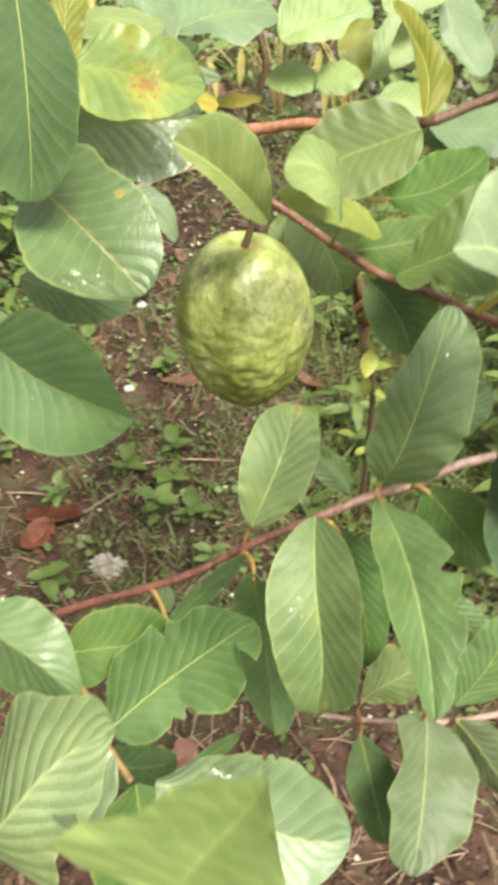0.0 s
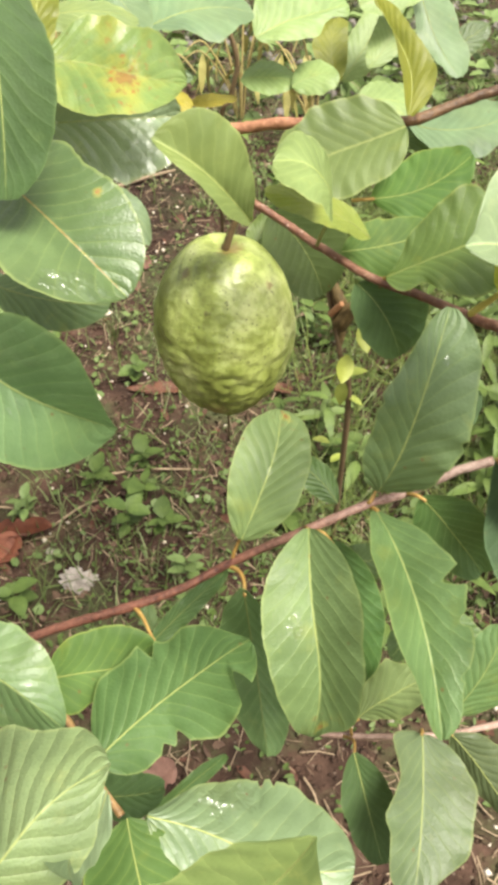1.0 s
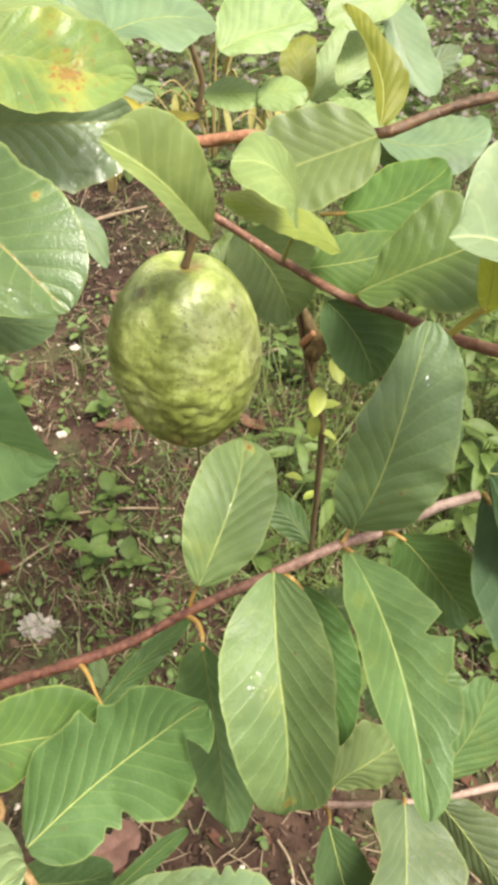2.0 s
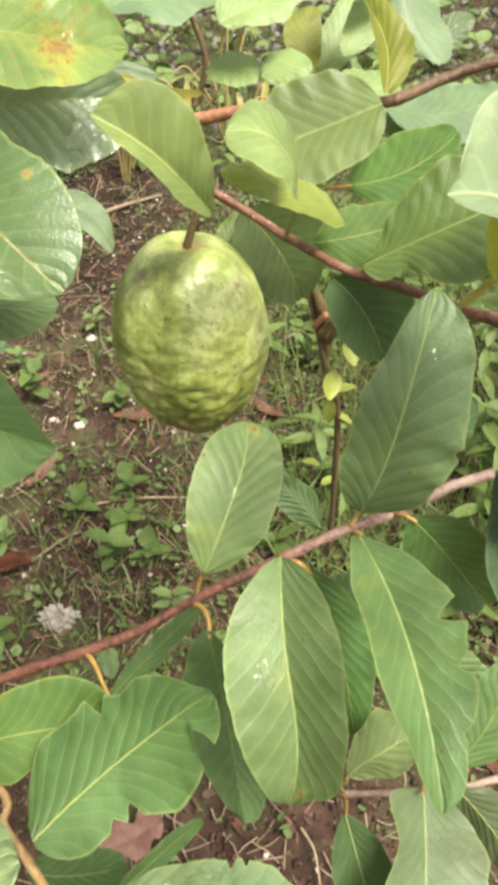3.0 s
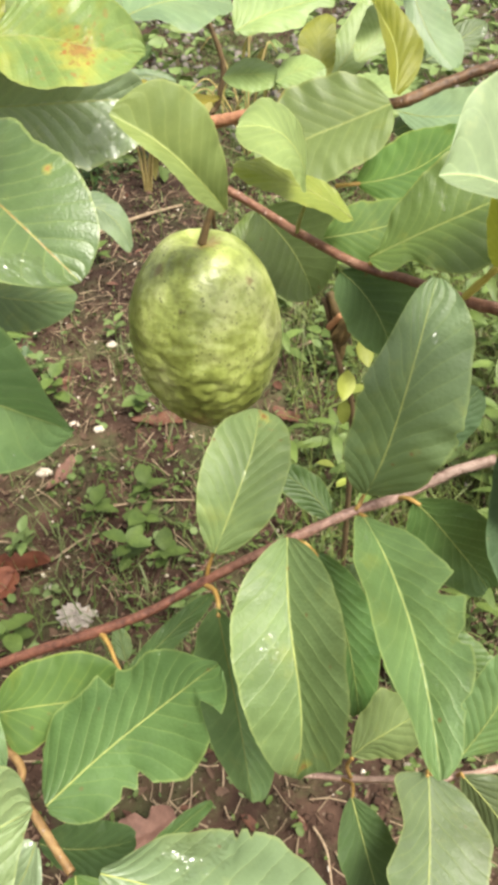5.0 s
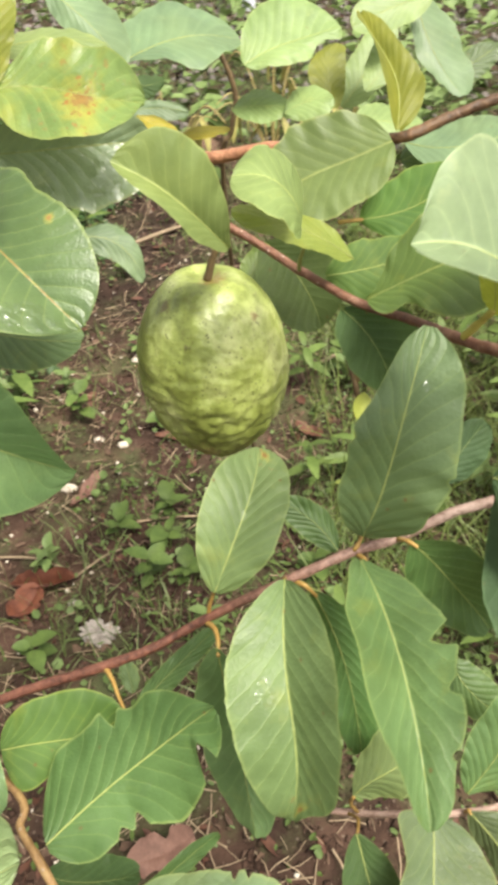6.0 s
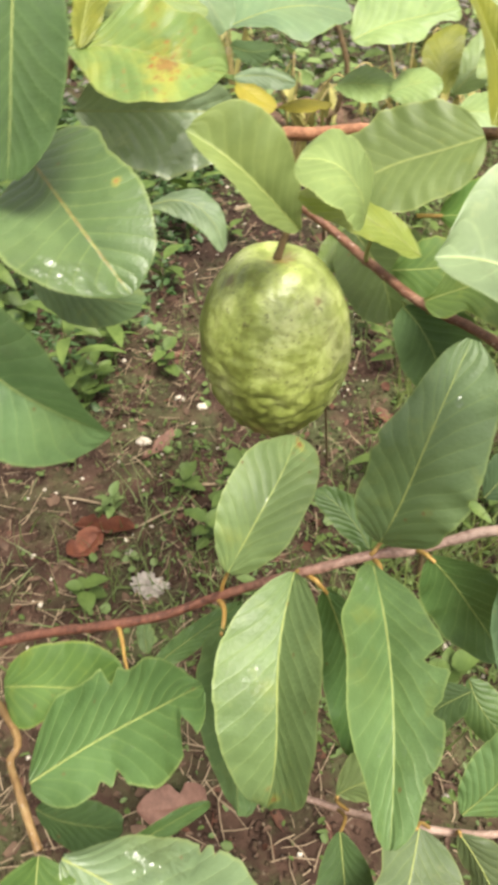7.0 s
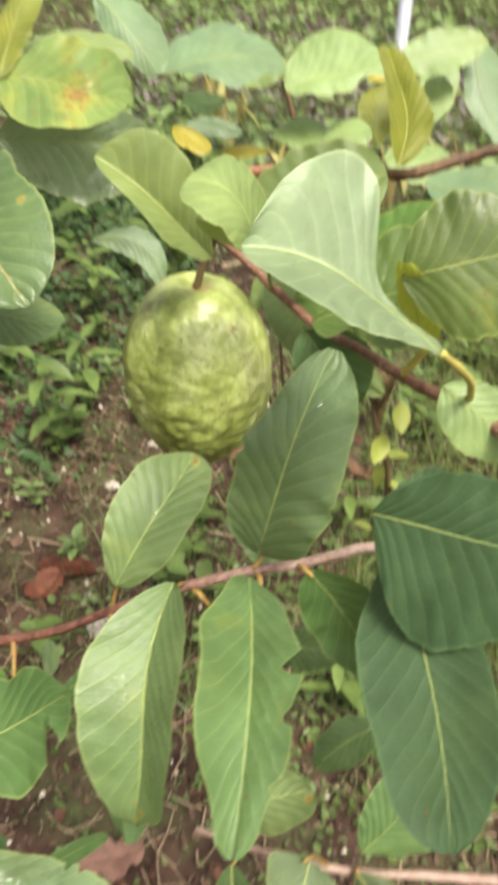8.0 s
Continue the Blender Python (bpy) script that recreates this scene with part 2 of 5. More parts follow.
sheen = leaf_material("leaf_sheen", (0.118, 0.166, 0.060), (0.148, 0.202, 0.076), (0.35, 0.40, 0.13), 0.50, 0.24, spec=0.45, yellow=0.1, wet=0.12, rust=(0.94, 0.64, 0.03))
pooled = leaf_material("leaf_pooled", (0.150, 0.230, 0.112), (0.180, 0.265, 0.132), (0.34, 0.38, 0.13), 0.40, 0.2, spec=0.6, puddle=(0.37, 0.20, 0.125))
glinting = leaf_material("leaf_glinting", (0.118, 0.172, 0.064), (0.148, 0.208, 0.080), (0.35, 0.40, 0.13), 0.48, 0.24, spec=0.45, yellow=0.1, rust=(0.94, 0.64, 0.03), puddle=(0.42, 0.32, 0.065))
beaded = leaf_material("leaf_beaded", (0.095, 0.158, 0.068), (0.122, 0.192, 0.086), (0.28, 0.34, 0.10), 0.48, 0.25, yellow=0.12, spec=0.4, puddle=(0.80, 0.62, 0.022))
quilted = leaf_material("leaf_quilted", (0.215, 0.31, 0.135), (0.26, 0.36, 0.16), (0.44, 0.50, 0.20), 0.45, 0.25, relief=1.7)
bright = leaf_material("leaf_bright", (0.165, 0.235, 0.072), (0.205, 0.28, 0.092), (0.44, 0.48, 0.17), 0.48, 0.24, light=(0.45, 0.56, 0.16), relief=0.6)
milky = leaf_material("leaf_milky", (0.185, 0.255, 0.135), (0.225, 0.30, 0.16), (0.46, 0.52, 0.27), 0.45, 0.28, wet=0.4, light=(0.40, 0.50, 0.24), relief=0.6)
grey = leaf_material("leaf_grey", (0.13, 0.20, 0.105), (0.16, 0.24, 0.12), (0.27, 0.34, 0.16), 0.5, 0.25, relief=0.45)
# glossy: base colour raised, standing in for light that the rusty leaf blocks
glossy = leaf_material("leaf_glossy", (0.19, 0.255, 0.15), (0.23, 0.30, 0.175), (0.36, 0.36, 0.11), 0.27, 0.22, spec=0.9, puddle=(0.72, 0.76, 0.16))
rusty = leaf_material("leaf_rusty", (0.14, 0.21, 0.06), (0.20, 0.27, 0.08), (0.36, 0.38, 0.11), 0.36, 0.3, rust=(0.62, 0.56, 0.075), yellow=0.75, wet=0.5)
warm_green = leaf_material("leaf_warm", (0.075, 0.118, 0.026), (0.10, 0.150, 0.036), (0.34, 0.38, 0.09), 0.42, 0.3, wet=0.2, yellow=0.35, light=(0.26, 0.36, 0.05), relief=0.6)
yellow_green = leaf_material("leaf_yellow_green", (0.18, 0.225, 0.04), (0.235, 0.28, 0.06), (0.40, 0.42, 0.10), 0.45, 0.4, yellow=0.3, light=(0.42, 0.45, 0.06), relief=0.45)
gold_green = leaf_material("leaf_gold_green", (0.30, 0.34, 0.04), (0.36, 0.40, 0.06), (0.46, 0.44, 0.10), 0.5, 0.5, light=(0.55, 0.58, 0.07), relief=0.45)
near_pale = leaf_material("leaf_near_pale", (0.24, 0.32, 0.10), (0.29, 0.37, 0.125), (0.44, 0.48, 0.17), 0.48, 0.48, light=(0.42, 0.62, 0.22), relief=0.45)
lush = leaf_material("leaf_lush", (0.064, 0.134, 0.030), (0.086, 0.164, 0.040), (0.38, 0.42, 0.09), 0.62, 0.28, spec=0.25, yellow=0.15, relief=0.4)
# under: olive copy for leaves behind others, shade included in its tones
under = leaf_material("leaf_shaded_olive", (0.068, 0.102, 0.033), (0.088, 0.126, 0.042), (0.17, 0.22, 0.07), 0.6, 0.3, spec=0.25)


def bark_material(name, dark_tone, mid_tone, pale_tone, patches=34.0):
    """Thin smooth bark: dark and pale patches, fine grain, pale corky flecks."""
    m = Nodes(name)
    pos = m.geo()
    n1, n2, n3 = m.noise(patches, 4.0, 0.6, vec=pos), m.noise(240.0, 4.0, 0.7, vec=pos), m.noise(900.0, 3.0, 0.6, vec=pos)
    col = m.ramp(m.math("ADD", m.math("MULTIPLY", n1, 0.55), m.math("MULTIPLY", n2, 0.45)), [(0.38, dark_tone), (0.5, mid_tone), (0.64, pale_tone)])
    col = m.mix(m.math("MULTIPLY", n3, 0.45), col, c3(*[x * 0.5 for x in dark_tone]))
    cork = m.put("ShaderNodeTexVoronoi", {"Vector": pos, "Scale": 260.0}).outputs["Distance"]
    some = m.put("ShaderNodeMapRange", {0: n2, 1: 0.5, 2: 0.58}).outputs[0]
    fleck = m.math("MULTIPLY", m.put("ShaderNodeMapRange", {0: cork, 1: 0.24, 2: 0.14}).outputs[0], some)
    col = m.mix(m.math("MULTIPLY", fleck, 0.75), col, c3(0.52, 0.40, 0.33))
    m.plug(m.bsdf.inputs["Base Color"], col)
    m.plug(m.bsdf.inputs["Roughness"], m.math("ADD", 0.36, m.math("MULTIPLY", n2, 0.35)))
    h = m.math("ADD", m.math("MULTIPLY", n2, 0.7), m.math("ADD", m.math("MULTIPLY", n3, 0.2), m.math("MULTIPLY", fleck, 0.4)))
    m.plug(m.bsdf.inputs["Normal"], m.put("ShaderNodeBump", {"Strength": 0.9, "Distance": 0.0016, "Height": h}).outputs[0])
    return m.mat


bark = bark_material("bark", (0.075, 0.026, 0.016), (0.19, 0.082, 0.047), (0.38, 0.22, 0.145))
bark_pale = bark_material("bark_pale", (0.20, 0.115, 0.085), (0.34, 0.22, 0.175), (0.46, 0.33, 0.275))
bark_young = bark_material("bark_young", (0.15, 0.08, 0.032), (0.30, 0.175, 0.07), (0.42, 0.29, 0.13))


def grading_bark(name, x0, x1, tones):
    """Bark that changes along the branch from one pair of tones to another."""
    m = Nodes(name)
    pos = m.geo()
    x = m.put("ShaderNodeSeparateXYZ", {0: pos}).outputs[0]
    age = m.put("ShaderNodeMapRange", {0: m.math("ADD", x, m.math("MULTIPLY", m.noise(40.0, 3.0, vec=pos), 0.03)), 1: x0, 2: x1}).outputs[0]
    n = m.math("ADD", m.math("MULTIPLY", m.noise(300.0, 4.0, 0.7, vec=pos), 0.6), m.math("MULTIPLY", m.noise(45.0, 3.0, 0.6, vec=pos), 0.4))
    n = m.put("ShaderNodeMapRange", {0: n, 1: 0.38, 2: 0.62}).outputs[0]
    old = m.mix(n, c3(*tones[0]), c3(*tones[1]))
    young = m.mix(n, c3(*tones[2]), c3(*tones[3]))
    m.plug(m.bsdf.inputs["Base Color"], m.mix(age, old, young))
    m.plug(m.bsdf.inputs["Roughness"], 0.48)
    m.plug(m.bsdf.inputs["Normal"], m.put("ShaderNodeBump", {"Strength": 0.6, "Distance": 0.0008, "Height": n}).outputs[0])
    return m.mat


bark_grading = grading_bark("bark_grading", -0.01, 0.11, ((0.045, 0.015, 0.010), (0.20, 0.080, 0.052), (0.16, 0.085, 0.062), (0.44, 0.31, 0.26)))
bark_browning = grading_bark("bark_browning", 0.04, 0.10, ((0.16, 0.062, 0.032), (0.42, 0.20, 0.11), (0.045, 0.022, 0.010), (0.17, 0.092, 0.045)))
sapling_bark = plain("sapling_bark", (0.09, 0.06, 0.03), (0.17, 0.11, 0.05), 0.7, 200.0, 0.6, 0.001)
petiole_mat = plain("petiole_orange", (0.26, 0.14, 0.036), (0.40, 0.27, 0.08), 0.5, 300.0, 0.4, 0.0005)
petiole_yellow = plain("petiole_yellow", (0.42, 0.36, 0.08), (0.52, 0.44, 0.12), 0.6, 300.0, 0.4, 0.0005)
petiole_green = plain("petiole_green", (0.28, 0.32, 0.09), (0.37, 0.39, 0.13), 0.75, 300.0, 0.4, 0.0005)
dead_brown = plain("dead_leaf", (0.075, 0.030, 0.018), (0.165, 0.068, 0.038), 0.7, 60.0, 0.8, 0.002, lucency=0.1)
dead_tan = plain("dead_leaf_tan", (0.115, 0.056, 0.040), (0.22, 0.115, 0.082), 0.7, 60.0, 0.8, 0.002, lucency=0.1)
straw = plain("straw", (0.19, 0.13, 0.08), (0.38, 0.29, 0.19), 0.8, 120.0, 0.6)
stone_mat = plain("stone", (0.24, 0.20, 0.17), (0.50, 0.45, 0.40), 0.9, 90.0, 1.0, 0.006)
pebble_mat = plain("pebble", (0.42, 0.36, 0.28), (0.62, 0.56, 0.47), 0.75, 70.0, 0.6, 0.002)
dead_red = plain("dead_leaf_red", (0.072, 0.021, 0.012), (0.20, 0.068, 0.034), 0.65, 60.0, 0.8, 0.002, lucency=0.1)
litter_mat = plain("litter", (0.065, 0.036, 0.022), (0.15, 0.088, 0.055), 0.8, 60.0, 0.6, 0.002)
weed_mat = plain("weed_leaf", (0.062, 0.105, 0.022), (0.125, 0.185, 0.04), 0.62, 40.0, 0.5, 0.002, lucency=0.25)
weed_mid = plain("weed_mid", (0.085, 0.140, 0.030), (0.165, 0.230, 0.055), 0.55, 40.0, 0.5, 0.002, lucency=0.3)
weed_pale = plain("weed_pale", (0.10, 0.155, 0.045), (0.18, 0.25, 0.08), 0.55, 40.0, 0.5, 0.002, lucency=0.25)
grass_mat = plain("grass_blade", (0.07, 0.105, 0.026), (0.15, 0.195, 0.06), 0.6, 30.0, 0.3, 0.001, lucency=0.25)


DARK_SOIL = (-0.38, 1.80, 0.30)  # the middle and reach of the darker bare stretch


def soil_material():
    m = Nodes("soil")
    pos = m.geo()
    big, mid, fine = m.noise(2.2, 4.0, 0.6, vec=pos), m.noise(16.0, 5.0, 0.65, vec=pos), m.noise(150.0, 4.0, 0.7, vec=pos)
    # earth tones set very low: shade from the foliage overhead is in the colour
    col = m.ramp(mid, [(0.32, (0.007, 0.0035, 0.0022)), (0.48, (0.022, 0.0115, 0.0072)), (0.66, (0.080, 0.045, 0.031))])
    col = m.mix(m.math("MULTIPLY", fine, 0.6), col, c3(0.075, 0.043, 0.030))
    grit = m.put("ShaderNodeTexVoronoi", {"Vector": pos, "Scale": 95.0}).outputs["Distance"]
    col = m.mix(m.math("MULTIPLY", m.put("ShaderNodeMapRange", {0: grit, 1: 0.22, 2: 0.1}).outputs[0], 0.4), col, c3(0.22, 0.17, 0.13))
    moss = m.put("ShaderNodeMapRange", {0: m.math("ADD", m.noise(7.0, 4.0, 0.65, vec=pos), m.math("MULTIPLY", fine, 0.25)), 1: 0.60, 2: 0.80}).outputs[0]
    col = m.mix(m.math("MULTIPLY", moss, 0.75), col, c3(0.065, 0.08, 0.032))
    # a bare stretch of darker earth, and broad darker stains elsewhere; wet: how much darker
    gap = m.put("ShaderNodeVectorMath", {0: m.put("ShaderNodeMapping", {"Vector": pos, "Scale": (1.0, 0.55, 1.0)}).outputs[0], 1: (DARK_SOIL[0], DARK_SOIL[1] * 0.55, 0.0)}, operation="DISTANCE").outputs["Value"]
    wet = m.put("ShaderNodeMapRange", {0: m.math("ADD", gap, m.math("MULTIPLY", m.math("SUBTRACT", m.noise(5.0, 4.0, 0.6, vec=pos), 0.5), 0.3)), 1: DARK_SOIL[2], 2: DARK_SOIL[2] * 0.5}).outputs[0]
    wet = m.math("MAXIMUM", wet, m.math("MULTIPLY", m.put("ShaderNodeMapRange", {0: big, 1: 0.55, 2: 0.7}).outputs[0], 0.5))
    col = m.mix(m.math("MULTIPLY", wet, 0.55), col, c3(0.012, 0.0065, 0.0045))
    m.plug(m.bsdf.inputs["Base Color"], col)
    m.plug(m.bsdf.inputs["Roughness"], 0.92)
    m.bsdf.inputs["Specular IOR Level"].default_value = 0.2
    h = m.math("ADD", m.math("MULTIPLY", mid, 1.0), m.math("MULTIPLY", fine, 0.35))
    m.plug(m.bsdf.inputs["Normal"], m.put("ShaderNodeBump", {"Strength": 1.0, "Distance": 0.007, "Height": h}).outputs[0])
    return m.mat


soil = soil_material()


def guava_material():
    m = Nodes("guava_skin")
    pos = m.coords()
    tall = m.put("ShaderNodeMapping", {"Vector": pos, "Scale": (1.0, 1.0, 0.42)}).outputs[0]
    flat = m.put("ShaderNodeMapping", {"Vector": pos, "Scale": (1.0, 1.0, 1.7)}).outputs[0]
    a, b = m.noise(26.0, 4.0, 0.6, vec=tall), m.noise(70.0, 4.0, 0.62, vec=pos)
    col = m.ramp(m.math("ADD", m.math("MULTIPLY", a, 0.62), m.math("MULTIPLY", b, 0.38)), [(0.40, (0.145, 0.172, 0.035)), (0.47, (0.235, 0.28, 0.066)), (0.53, (0.34, 0.39, 0.12)), (0.60, (0.48, 0.52, 0.22))])
    # olive streaks and smears
    smear = m.put("ShaderNodeMapRange", {0: m.noise(58.0, 5.0, 0.72, vec=tall, dist=0.8), 1: 0.50, 2: 0.62}).outputs[0]
    col = m.mix(m.math("MULTIPLY", smear, 0.30), col, c3(0.095, 0.105, 0.02))
    grime = m.put("ShaderNodeMapRange", {0: m.noise(120.0, 5.0, 0.75, vec=flat), 1: 0.54, 2: 0.66}).outputs[0]
    col = m.mix(m.math("MULTIPLY", grime, 0.36), col, c3(0.12, 0.115, 0.022))
    # pin-point specks
    specks = m.put("ShaderNodeTexVoronoi", {"Vector": pos, "Scale": 330.0}).outputs["Distance"]
    where = m.put("ShaderNodeMapRange", {0: b, 1: 0.38, 2: 0.55}).outputs[0]
    dot = m.math("MULTIPLY", m.put("ShaderNodeMapRange", {0: specks, 1: 0.28, 2: 0.14}).outputs[0], where)
    col = m.mix(m.math("MULTIPLY", dot, 0.72), col, c3(0.055, 0.055, 0.014))
    # brown scabs
    for place, size, tint in SCABS:
        gap = m.put("ShaderNodeVectorMath", {0: pos, 1: place}, operation="DISTANCE").outputs["Value"]
        gap = m.math("ADD", gap, m.math("MULTIPLY", m.math("SUBTRACT", m.noise(330.0, 3.0, 0.6, vec=pos), 0.5), size * 2.0))
        mask = m.put("ShaderNodeMapRange", {0: gap, 1: size, 2: size * 0.45}).outputs[0]
        col = m.mix(m.math("MULTIPLY", mask, 0.85), col, c3(*tint))
    m.plug(m.bsdf.inputs["Base Color"], col)
    m.plug(m.bsdf.inputs["Roughness"], m.math("ADD", 0.27, m.math("MULTIPLY", b, 0.24)))
    m.plug(m.bsdf.inputs["Specular IOR Level"], 0.75)
    m.bsdf.inputs["Subsurface Weight"].default_value = 0.02
    m.bsdf.inputs["Subsurface Radius"].default_value = (0.006, 0.008, 0.003)
    pits = m.put("ShaderNodeTexVoronoi", {"Vector": flat, "Scale": 150.0}, feature="SMOOTH_F1").outputs["Distance"]
    h = m.math("ADD", m.math("MULTIPLY", b, 0.5), m.math("MULTIPLY", m.noise(240.0, 3.0, vec=flat), 0.3))
    h = m.math("ADD", h, m.math("MULTIPLY", pits, -0.25))
    m.plug(m.bsdf.inputs["Normal"], m.put("ShaderNodeBump", {"Strength": 0.7, "Distance": 0.0018, "Height": h}).outputs[0])
    return m.mat


SCABS = [
    ((-0.0094, -0.0395, 0.0365), 0.0027, (0.045, 0.022, 0.010)), ((-0.0235, -0.0195, 0.0525), 0.0055, (0.12, 0.085, 0.02)),
    ((-0.0138, -0.0139, 0.0613), 0.0028, (0.10, 0.075, 0.02)), ((0.0295, -0.0199, 0.0449), 0.0034, (0.20, 0.13, 0.045)),
    ((0.0040, -0.0030, 0.0610), 0.0100, (0.22, 0.15, 0.05)), ((-0.0343, -0.0331, -0.0053), 0.0030, (0.14, 0.12, 0.03)),
    ((-0.0050, -0.0330, -0.0480), 0.0120, (0.17, 0.13, 0.04)), ((0.0200, -0.0300, -0.0430), 0.0090, (0.16, 0.13, 0.035)),
]
guava_skin = guava_material()


# ---- mesh helpers ----
def mesh_of(name, verts, faces, material, smooth=True, uvs=None):
    me = bpy.data.meshes.new(name)
    me.from_pydata([tuple(v) for v in verts], [], faces)
    me.materials.append(material)
    if smooth:
        me.polygons.foreach_set("use_smooth", [True] * len(me.polygons))
    for lay_name, coords in (uvs or {}).items():
        lay = me.uv_layers.new(name=lay_name)
        for loop in me.loops:
            lay.data[loop.index].uv = coords[loop.vertex_index]
    me.update()
    return me


def part(name, me, parent, label=""):
    ob = new(name, me)
    ob.parent = parent
    return tagged(ob, label)


def settle(ob):
    """For parts whose meshes were drawn at their places in the world: takes their thing's own place off again."""
    ob.location = -ob.parent.location
    return ob


def thing(name, label, category, at=(0, 0, 0), group="", kind=""):
    ob = new(name)
    ob.empty_display_size = 0.02
    ob.location = at
    return tagged(ob, label, category, group, kind)


def tube(points, radii, rings=10, knob=0.0, seed=0):
    """A tapered, slightly uneven round rod along a smooth line through the points."""
    rng = random.Random(seed)
    pts = [Vector(p) for p in points]
    line, rad = [], []
    n = len(pts)
    for i in range(n - 1):
        p0, p1, p2, p3 = pts[max(i - 1, 0)], pts[i], pts[i + 1], pts[min(i + 2, n - 1)]
        steps = 8
        for k in range(steps + (i == n - 2)):
            t = k / steps
            line.append(0.5 * (2 * p1 + (p2 - p0) * t + (2 * p0 - 5 * p1 + 4 * p2 - p3) * t * t + (3 * p1 - p0 - 3 * p2 + p3) * t ** 3))
            rad.append(radii[i] + (radii[i + 1] - radii[i]) * t)
    verts, faces = [], []
    for i, p in enumerate(line):
        d = (line[min(i + 1, len(line) - 1)] - line[max(i - 1, 0)]).normalized()
        a = d.cross(Vector((0.3, 0.2, 0.93))).normalized()
        b = d.cross(a)
        for k in range(rings):
            w = 2 * math.pi * k / rings
            r = rad[i] * (1 + knob * (noise.noise(p * 160 + Vector((math.cos(w), math.sin(w), seed))) + 0.5 * rng.uniform(-1, 1)))
            verts.append(p + (a * math.cos(w) + b * math.sin(w)) * r)
        if i:
            o = (i - 1) * rings
            faces += [(o + k, o + (k + 1) % rings, o + rings + (k + 1) % rings, o + rings + k) for k in range(rings)]
    faces.append(tuple(range(rings))[::-1])
    faces.append(tuple(range(len(verts) - rings, len(verts))))
    return verts, faces


LEAF_COUNT = [0]


def half_width(marks, u):
    """Half a blade's width at u, smooth through marks given from base to tip, rounded at both ends."""
    n = len(marks)
    x = min(max(u, 0.0), 0.9999) * (n - 1)
    i = int(x)
    t = x - i
    p0, p1, p2, p3 = marks[max(i - 1, 0)], marks[i], marks[min(i + 1, n - 1)], marks[min(i + 2, n - 1)]
    g = 0.5 * (2 * p1 + (p2 - p0) * t + (2 * p0 - 5 * p1 + 4 * p2 - p3) * t * t + (3 * p1 - p0 - 3 * p2 + p3) * t ** 3)
    return max(0.0002, g) * math.sin(math.pi * u) ** 0.5


def leaf(parent, material, base, tip, normal, wl, wr, sag, bend, fl, fr, bites=(), curve=0.0, kl=1.0, kr=1.0, el=(), er=(), quilt=1.0, nu=84, nv=9, rib=True, wave=1.0, rib_material=None, label=""):
    """One blade with its midrib. base, tip: its ends; normal: its upper side; wl, wr: half widths, one at the widest or several from base to tip; sag, bend: the midrib's bow out of and in the
    blade's plane; curve: its S in that plane; fl, fr: degrees by which each half folds up; kl, kr: under 1 a half is widest near its base, over 1 near its tip; el, er: waves of each margin; bites: (side, place, length, depth) of gaps eaten out of the margin."""
    LEAF_COUNT[0] += 1
    seed = LEAF_COUNT[0] * 7.31
    base, tip = Vector(base), Vector(tip)
    a = tip - base
    length = a.length
    a.normalize()
    n = Vector(normal)
    n = (n - a * n.dot(a)).normalized()
    s = a.cross(n)
    size = min(1.0, length / 0.09)
    out = 1.0 if n.z - n.y > 0 else -1.0
    ranks_in_all = 5.0 + 62 * length

    def spine(u):
        return base + a * (length * u) + (n * sag + s * bend) * (4 * u * (1 - u)) + s * (curve * math.sin(2 * math.pi * u))

    shaped = isinstance(wl, tuple)

    def width(u, half, k, edge):
        if shaped:
            return half_width(half, u)
        w = half * max(0.02, math.sin(math.pi * min(max(u, 0.0), 1.0) ** k)) ** (0.62 - 0.24 * u)
        return w * (1 + sum(c * math.sin((m + 2) * math.pi * u) for m, c in enumerate(edge)))

    verts, uvs, ranks, faces = [], [], [], []
    cols = 2 * nv + 1
    for i in range(nu + 1):
        u = i / nu
        p = spine(u)
        for j in range(-nv, nv + 1):
            side = 1 if j >= 0 else -1
            v = side * (abs(j) / nv) ** 1.35
            edge = er if side > 0 else el
            w = width(min(max(u, 0.004), 0.996), wr if side > 0 else wl, kr if side > 0 else kl, edge)
            w *= 1 + (0.0 if shaped else 0.03 if edge else 0.10) * noise.noise(Vector((u * 4, side * 3.1, seed))) + (0.02 if shaped else 0.055) * noise.noise(Vector((u * 13, side * 5.7, seed))) + 0.016 * noise.noise(Vector((u * 40, side * 2.7, seed)))
            whole = w
            for bs, bu, bl, bd in bites:
                if bs == side:
                    w *= 1 - bd * max(0.0, 1 - abs(u - bu) / bl) ** 0.6 if abs(u - bu) < bl else 1
            f = radians(fr if side > 0 else fl)
            av = abs(v)
            run = av * w / whole
            q = p + (s * side * math.cos(f) + n * math.sin(f)) * (av * w)
            # quilted between the side veins, waved at the margin
            rank = u * ranks_in_all - run * 3.9 + 1.1 * run * run + (0.25 if side > 0 else 0.0) + 0.3 * noise.noise(Vector((u * 3, v * 2, seed + 2)))
            lift = out * quilt * (0.00048 + 0.00020 * ((seed * 1.7) % 1.0)) * size * (abs(math.cos(math.pi * rank)) ** 0.7 - 0.6) * min(1.0, av * 3.5) * (1 - 0.55 * av * av)
            lift += wave * 0.0036 * size * av * av * (noise.noise(Vector((u * 4.5, side * 2.0, seed + 5))) + 0.5 * noise.noise(Vector((u * 11, side * 2.0, seed + 6))))
            lift += 0.0016 * wave * noise.noise(Vector((u * 2.2, v * 1.3, seed + 9)))
            lift -= 0.07 * w * av * av
            q = q + n * lift
            verts.append(q)
            uvs.append((u, 0.5 + 0.5 * v))
            ranks.append((rank, av))
